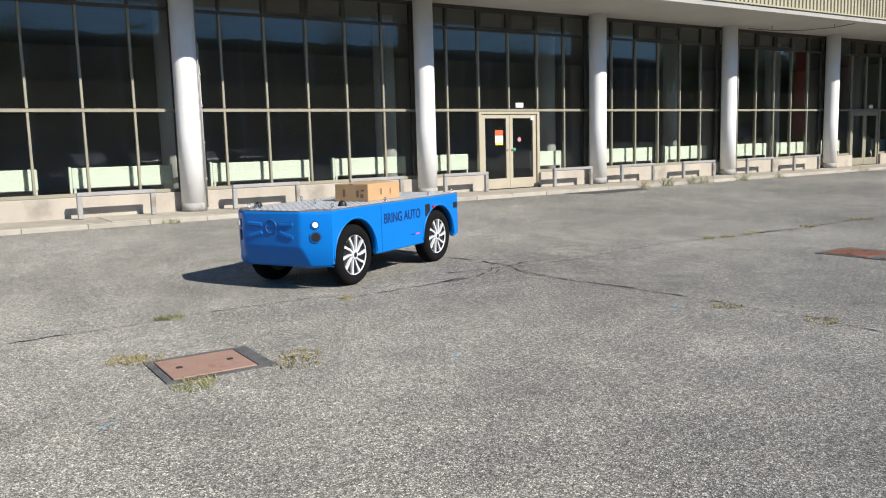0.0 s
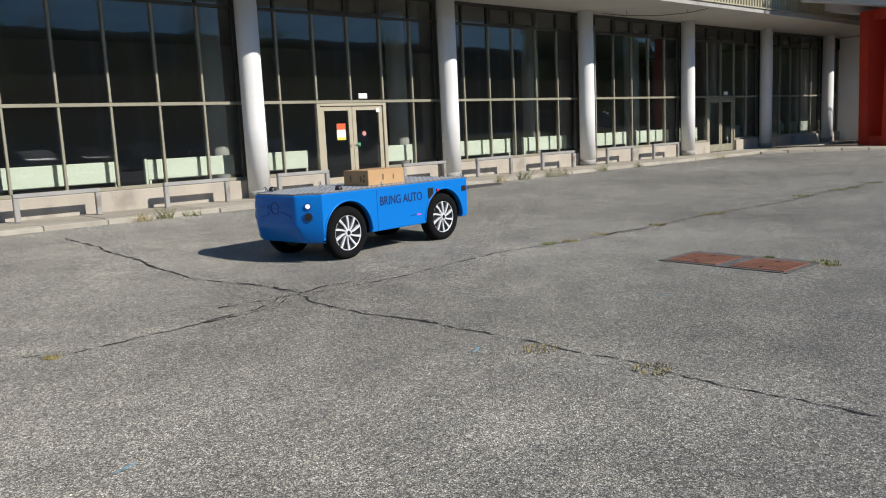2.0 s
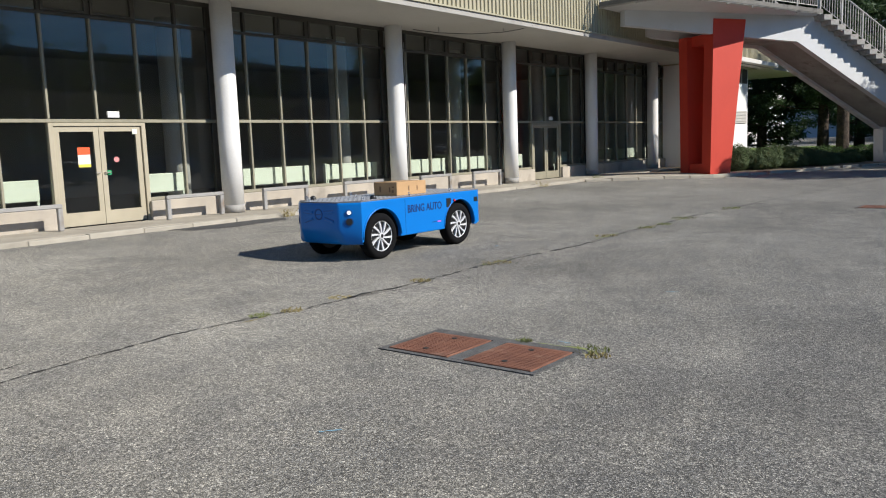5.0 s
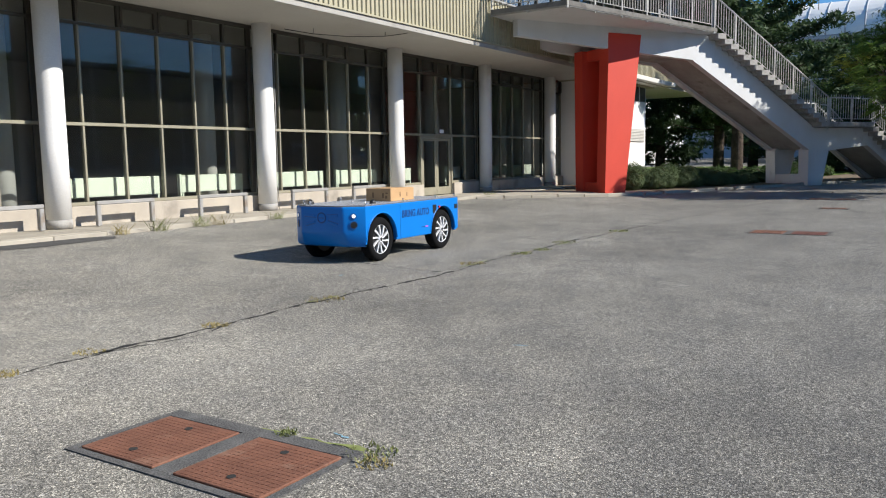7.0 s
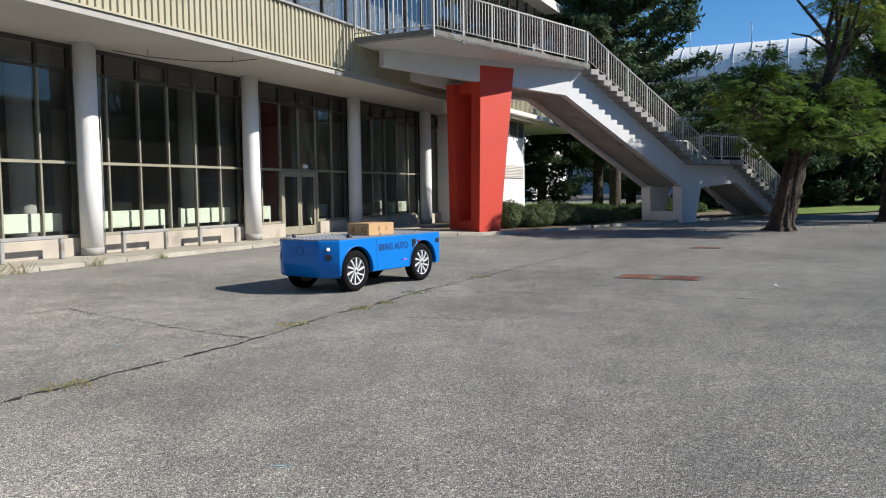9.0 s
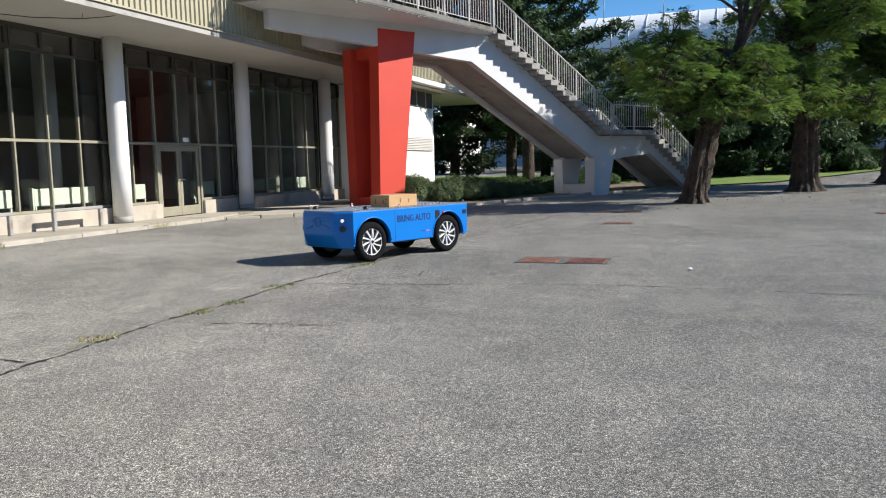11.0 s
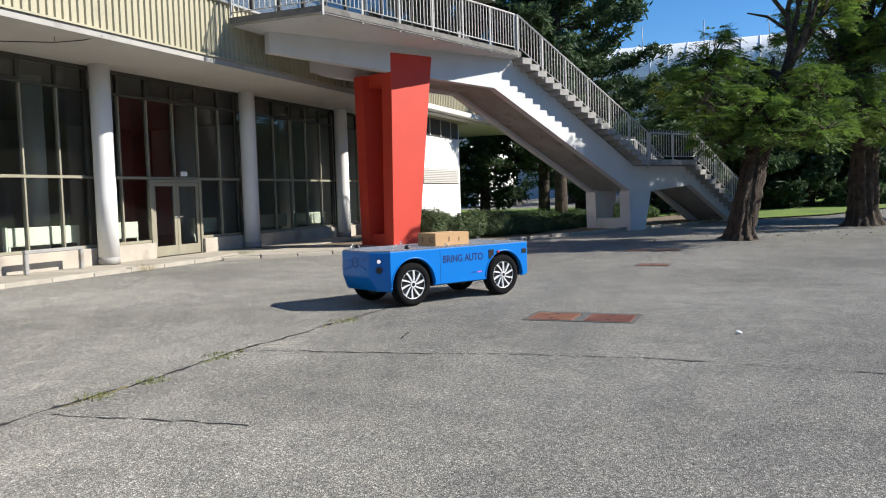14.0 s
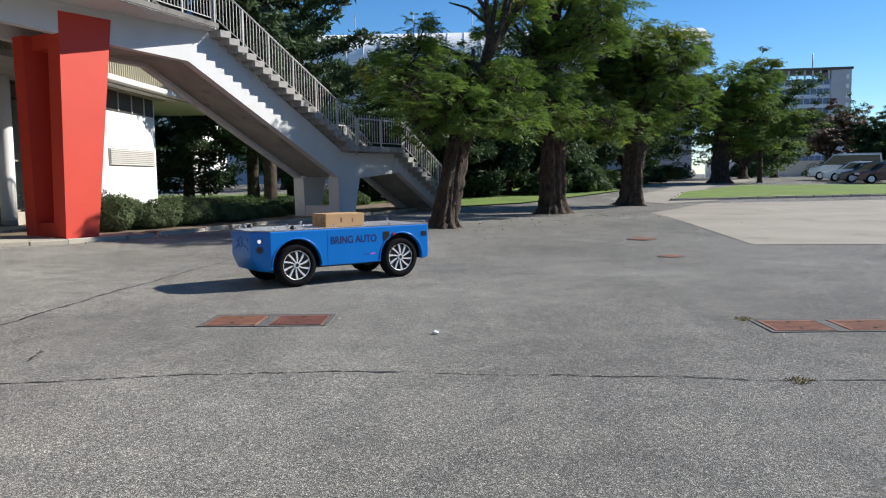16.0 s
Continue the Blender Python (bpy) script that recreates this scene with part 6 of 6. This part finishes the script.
def car(name, label, x, y, yaw, paint, length=4.4, height=1.45, van=False, z=None):
    """A parked car: rounded body, glasshouse with windows, lamps, four wheels. The nose looks along local -x."""
    c = thing(name, label, "van" if van else "car", "parked vehicles", at=pose(x, y, (gz(x, y) + 0.012 if z is None else z), 0, 0, yaw))
    L, H, W = length, height, 1.78 if not van else 1.9
    if van:
        prof = [(0.0, 0.45), (0.05, 0.85), (0.95, 1.12), (1.75, H - 0.06), (2.1, H), (L - 0.15, H), (L - 0.02, 1.0), (L, 0.4), (L - 0.1, 0.25), (0.1, 0.25)]
        glass = [(1.05, 1.14), (1.78, H - 0.14), (L - 0.25, H - 0.14), (L - 0.18, 1.14)]
    else:
        prof = [(0.0, 0.45), (0.06, 0.68), (1.05, 0.88), (1.75, H - 0.08), (2.3, H), (3.3, H - 0.06), (L - 0.35, 0.95), (L - 0.03, 0.88), (L, 0.45), (L - 0.1, 0.22), (0.1, 0.22)]
        glass = [(1.22, 0.90), (1.82, H - 0.13), (3.2, H - 0.13), (L - 0.55, 0.92)]
    bm = bmesh.new()
    prism(bm, prof, -W / 2, W / 2)
    ob = part("body", bm, paint, c)
    bv = ob.modifiers.new("round", "BEVEL"); bv.width, bv.segments, bv.limit_method = 0.07, 3, "ANGLE"
    for s in (-1, 1):
        bm = bmesh.new()
        prism(bm, glass, s * (W / 2 - 0.02), s * (W / 2 + 0.006))
        part("side_window", bm, GLASSCAR, c)
        for px in (0.85, L - 0.85):
            w = part("wheel", tubed([(px, s * (W / 2 - 0.2), 0.32), (px, s * (W / 2 + 0.015), 0.32)], 0.32, 20), RUBBER, c)
            part("rim", tubed([(px, s * (W / 2 + 0.012), 0.32), (px, s * (W / 2 + 0.022), 0.32)], 0.2, 16), RIMSILVER, w)
        part("headlamp", boxed(0.0, 0.12, s * W / 2 - 0.2 - 0.18 * (s > 0), s * W / 2 - 0.02 + 0.2 * (s < 0), 0.62, 0.74, bevel=0.01), WHITEWALL, c)
    bm = bmesh.new()
    a, b = (prof[2], prof[3])
    dx, dz = b[0] - a[0], b[1] - a[1]
    v = [bm.verts.new((a[0] + dx * k - 0.012, y_, a[1] + dz * k + 0.02)) for k, y_ in ((0.08, -W / 2 + 0.14), (0.92, -W / 2 + 0.2), (0.92, W / 2 - 0.2), (0.08, W / 2 - 0.14))]
    bm.faces.new(v)
    bmesh.ops.solidify(bm, geom=bm.faces[:], thickness=0.01)
    part("windscreen", bm, GLASSCAR, c)
    part("number_plate", boxed(-0.012, 0.0, -0.26, 0.26, 0.42, 0.52), WHITEWALL, c)


SILVER = mat("silver_paint", (0.55, 0.57, 0.60), (0.52, 0.54, 0.57), 0.25, 1, 40, 0, coat=0.6, metal=0.3)
WHITEP = mat("white_paint", (0.8, 0.8, 0.8), (0.78, 0.78, 0.78), 0.25, 1, 40, 0, coat=0.6)
DARKP = mat("dark_paint", (0.02, 0.024, 0.03), (0.018, 0.02, 0.026), 0.2, 1, 40, 0, coat=0.6)
WINEP = mat("wine_paint", (0.09, 0.012, 0.02), (0.08, 0.011, 0.018), 0.2, 1, 40, 0, coat=0.6)
car("parked_van", "silver-white passenger van parked by the lawn", 78, -24.4, -110, SILVER, 5.2, 2.0, True)
car("parked_car", "white saloon car parked by the lawn", 73.5, -23.6, -110, WHITEP)
car("parked_car", "dark saloon car parked by the lawn", 70.4, -23.3, -110, DARKP)
car("parked_car", "wine-red hatchback parked by the lawn", 67.9, -23.4, -110, WINEP)
# the far side of the yard, behind the camera, seen in the glass
for i in range(17):
    k = (i * 7 + i // 3) % 5
    car("parked_car", ("dark", "white", "silver", "dark", "wine-red")[k] + " car parked across the yard, mirrored in the glass", -14 + i * 3.1, -19.5 - 0.5 * (i % 3), 88, (DARKP, WHITEP, SILVER, DARKP, WINEP)[k])
TREE_B = broad_tree(4, -40, 10.5, 0.4, 2.0, 4.8, 23, 12000, "leafy tree across the yard, mirrored in the glass", leaf=0.18)
for x, y, a in ((18, -42, 40), (33, -40, 110), (46, -43, 190), (-12, -41, 250), (63, -44, 300)):
    copy_thing(TREE_B, pose(x, y, gz(x, y) - 0.03, 0, 0, a))


def opposite_hall():
    h = thing("opposite_building", "long dark glazed building across the yard with a pale roof edge", "building")
    part("wall", boxed(-60, 120, -72, -60, 0, 13.6), mat("dark_cladding", (0.11, 0.11, 0.108), (0.05, 0.05, 0.05), 0.7, 0.3, 8, 0.05), h)
    part("roof_edge", boxed(-61, 121, -73, -59.5, 13.6, 14.1, bevel=0.05), SOFFIT, h)
    for i in range(40):
        part("pier", boxed(-58 + i * 4.5, -57.4 + i * 4.5, -60.2, -59.98, 0, 13.6), SOFFIT, h, "grey concrete pier")
        part("window", boxed(-57 + i * 4.5, -54 + i * 4.5, -60.04, -60, 1.2, 6.2), GLASSCAR, h)


far_hall()
tower()
low_buildings()
opposite_hall()


# ---- motion ----
TRACK = [(0, 3.437, 7.597, 27.8), (0.5, 4.213, 8.014, 23.2), (1, 5.022, 8.354, 17.4), (1.5, 5.893, 8.610, 12.2), (2, 6.800, 8.813, 8.1),
         (2.5, 7.714, 8.970, 5.1), (3, 8.661, 9.062, 3.3), (3.5, 9.580, 9.104, 1.8), (4, 10.470, 9.109, 0.5), (4.5, 11.373, 9.112, 0.0),
         (5.3, 12.660, 9.075, 0.6), (6.1, 13.930, 8.985, 1.7), (6.8, 14.990, 8.875, 2.5), (7, 15.308, 8.841, 2.4), (7.5, 16.123, 8.805, 0.6), (8, 16.916, 8.725, -1.6), (8.5, 17.686, 8.594, -4.6),
         (9, 18.459, 8.414, -9.0), (9.5, 19.235, 8.205, -13.7), (10, 20.039, 7.930, -17.8), (10.6, 20.840, 7.590, -21.6), (11.3, 21.430, 7.260, -25.0), (12, 21.780, 7.060, -27.3), (12.5, 21.910, 7.000, -28.3),
         (13, 22.000, 6.995, -28.9), (13.5, 22.110, 7.040, -29.2), (14, 22.300, 7.045, -30.2), (14.5, 22.648, 6.843, -32.4), (15, 23.130, 6.388, -36.8),
         (15.5, 23.723, 5.692, -43.6), (16, 24.370, 4.795, -53.0)]


def motions():
    """The robot rolls away tail first in a long curve, nearly stops, and goes on; the carton rides along."""
    T = np.array(TRACK)
    rows = [(t, pose(x, y, gz(x, y), 0, 0, a)) for t, x, y, a in TRACK]
    walk(ROBOT, rows)
    walk(CARTON, [(t, m @ pose(0.56, 0.22, TOPZ + 0.0165)) for t, m in rows])
    for w in WHEELS:
        home = w.matrix_basis.translation.copy()
        ts = np.arange(0, 16.01, 0.2)
        x, y, a = (np.interp(ts, T[:, 0], T[:, k]) for k in (1, 2, 3))
        c, s = np.cos(np.radians(a)), np.sin(np.radians(a))
        px, py = x + c * home.x - s * home.y, y + s * home.x + c * home.y
        d = np.concatenate([[0], np.cumsum(np.diff(px) * c[:-1] + np.diff(py) * s[:-1])])
        walk(w, [(float(t), pose(home.x, home.y, home.z, 0, math.degrees(q / WR), 0)) for t, q in zip(ts, d)])


motions()
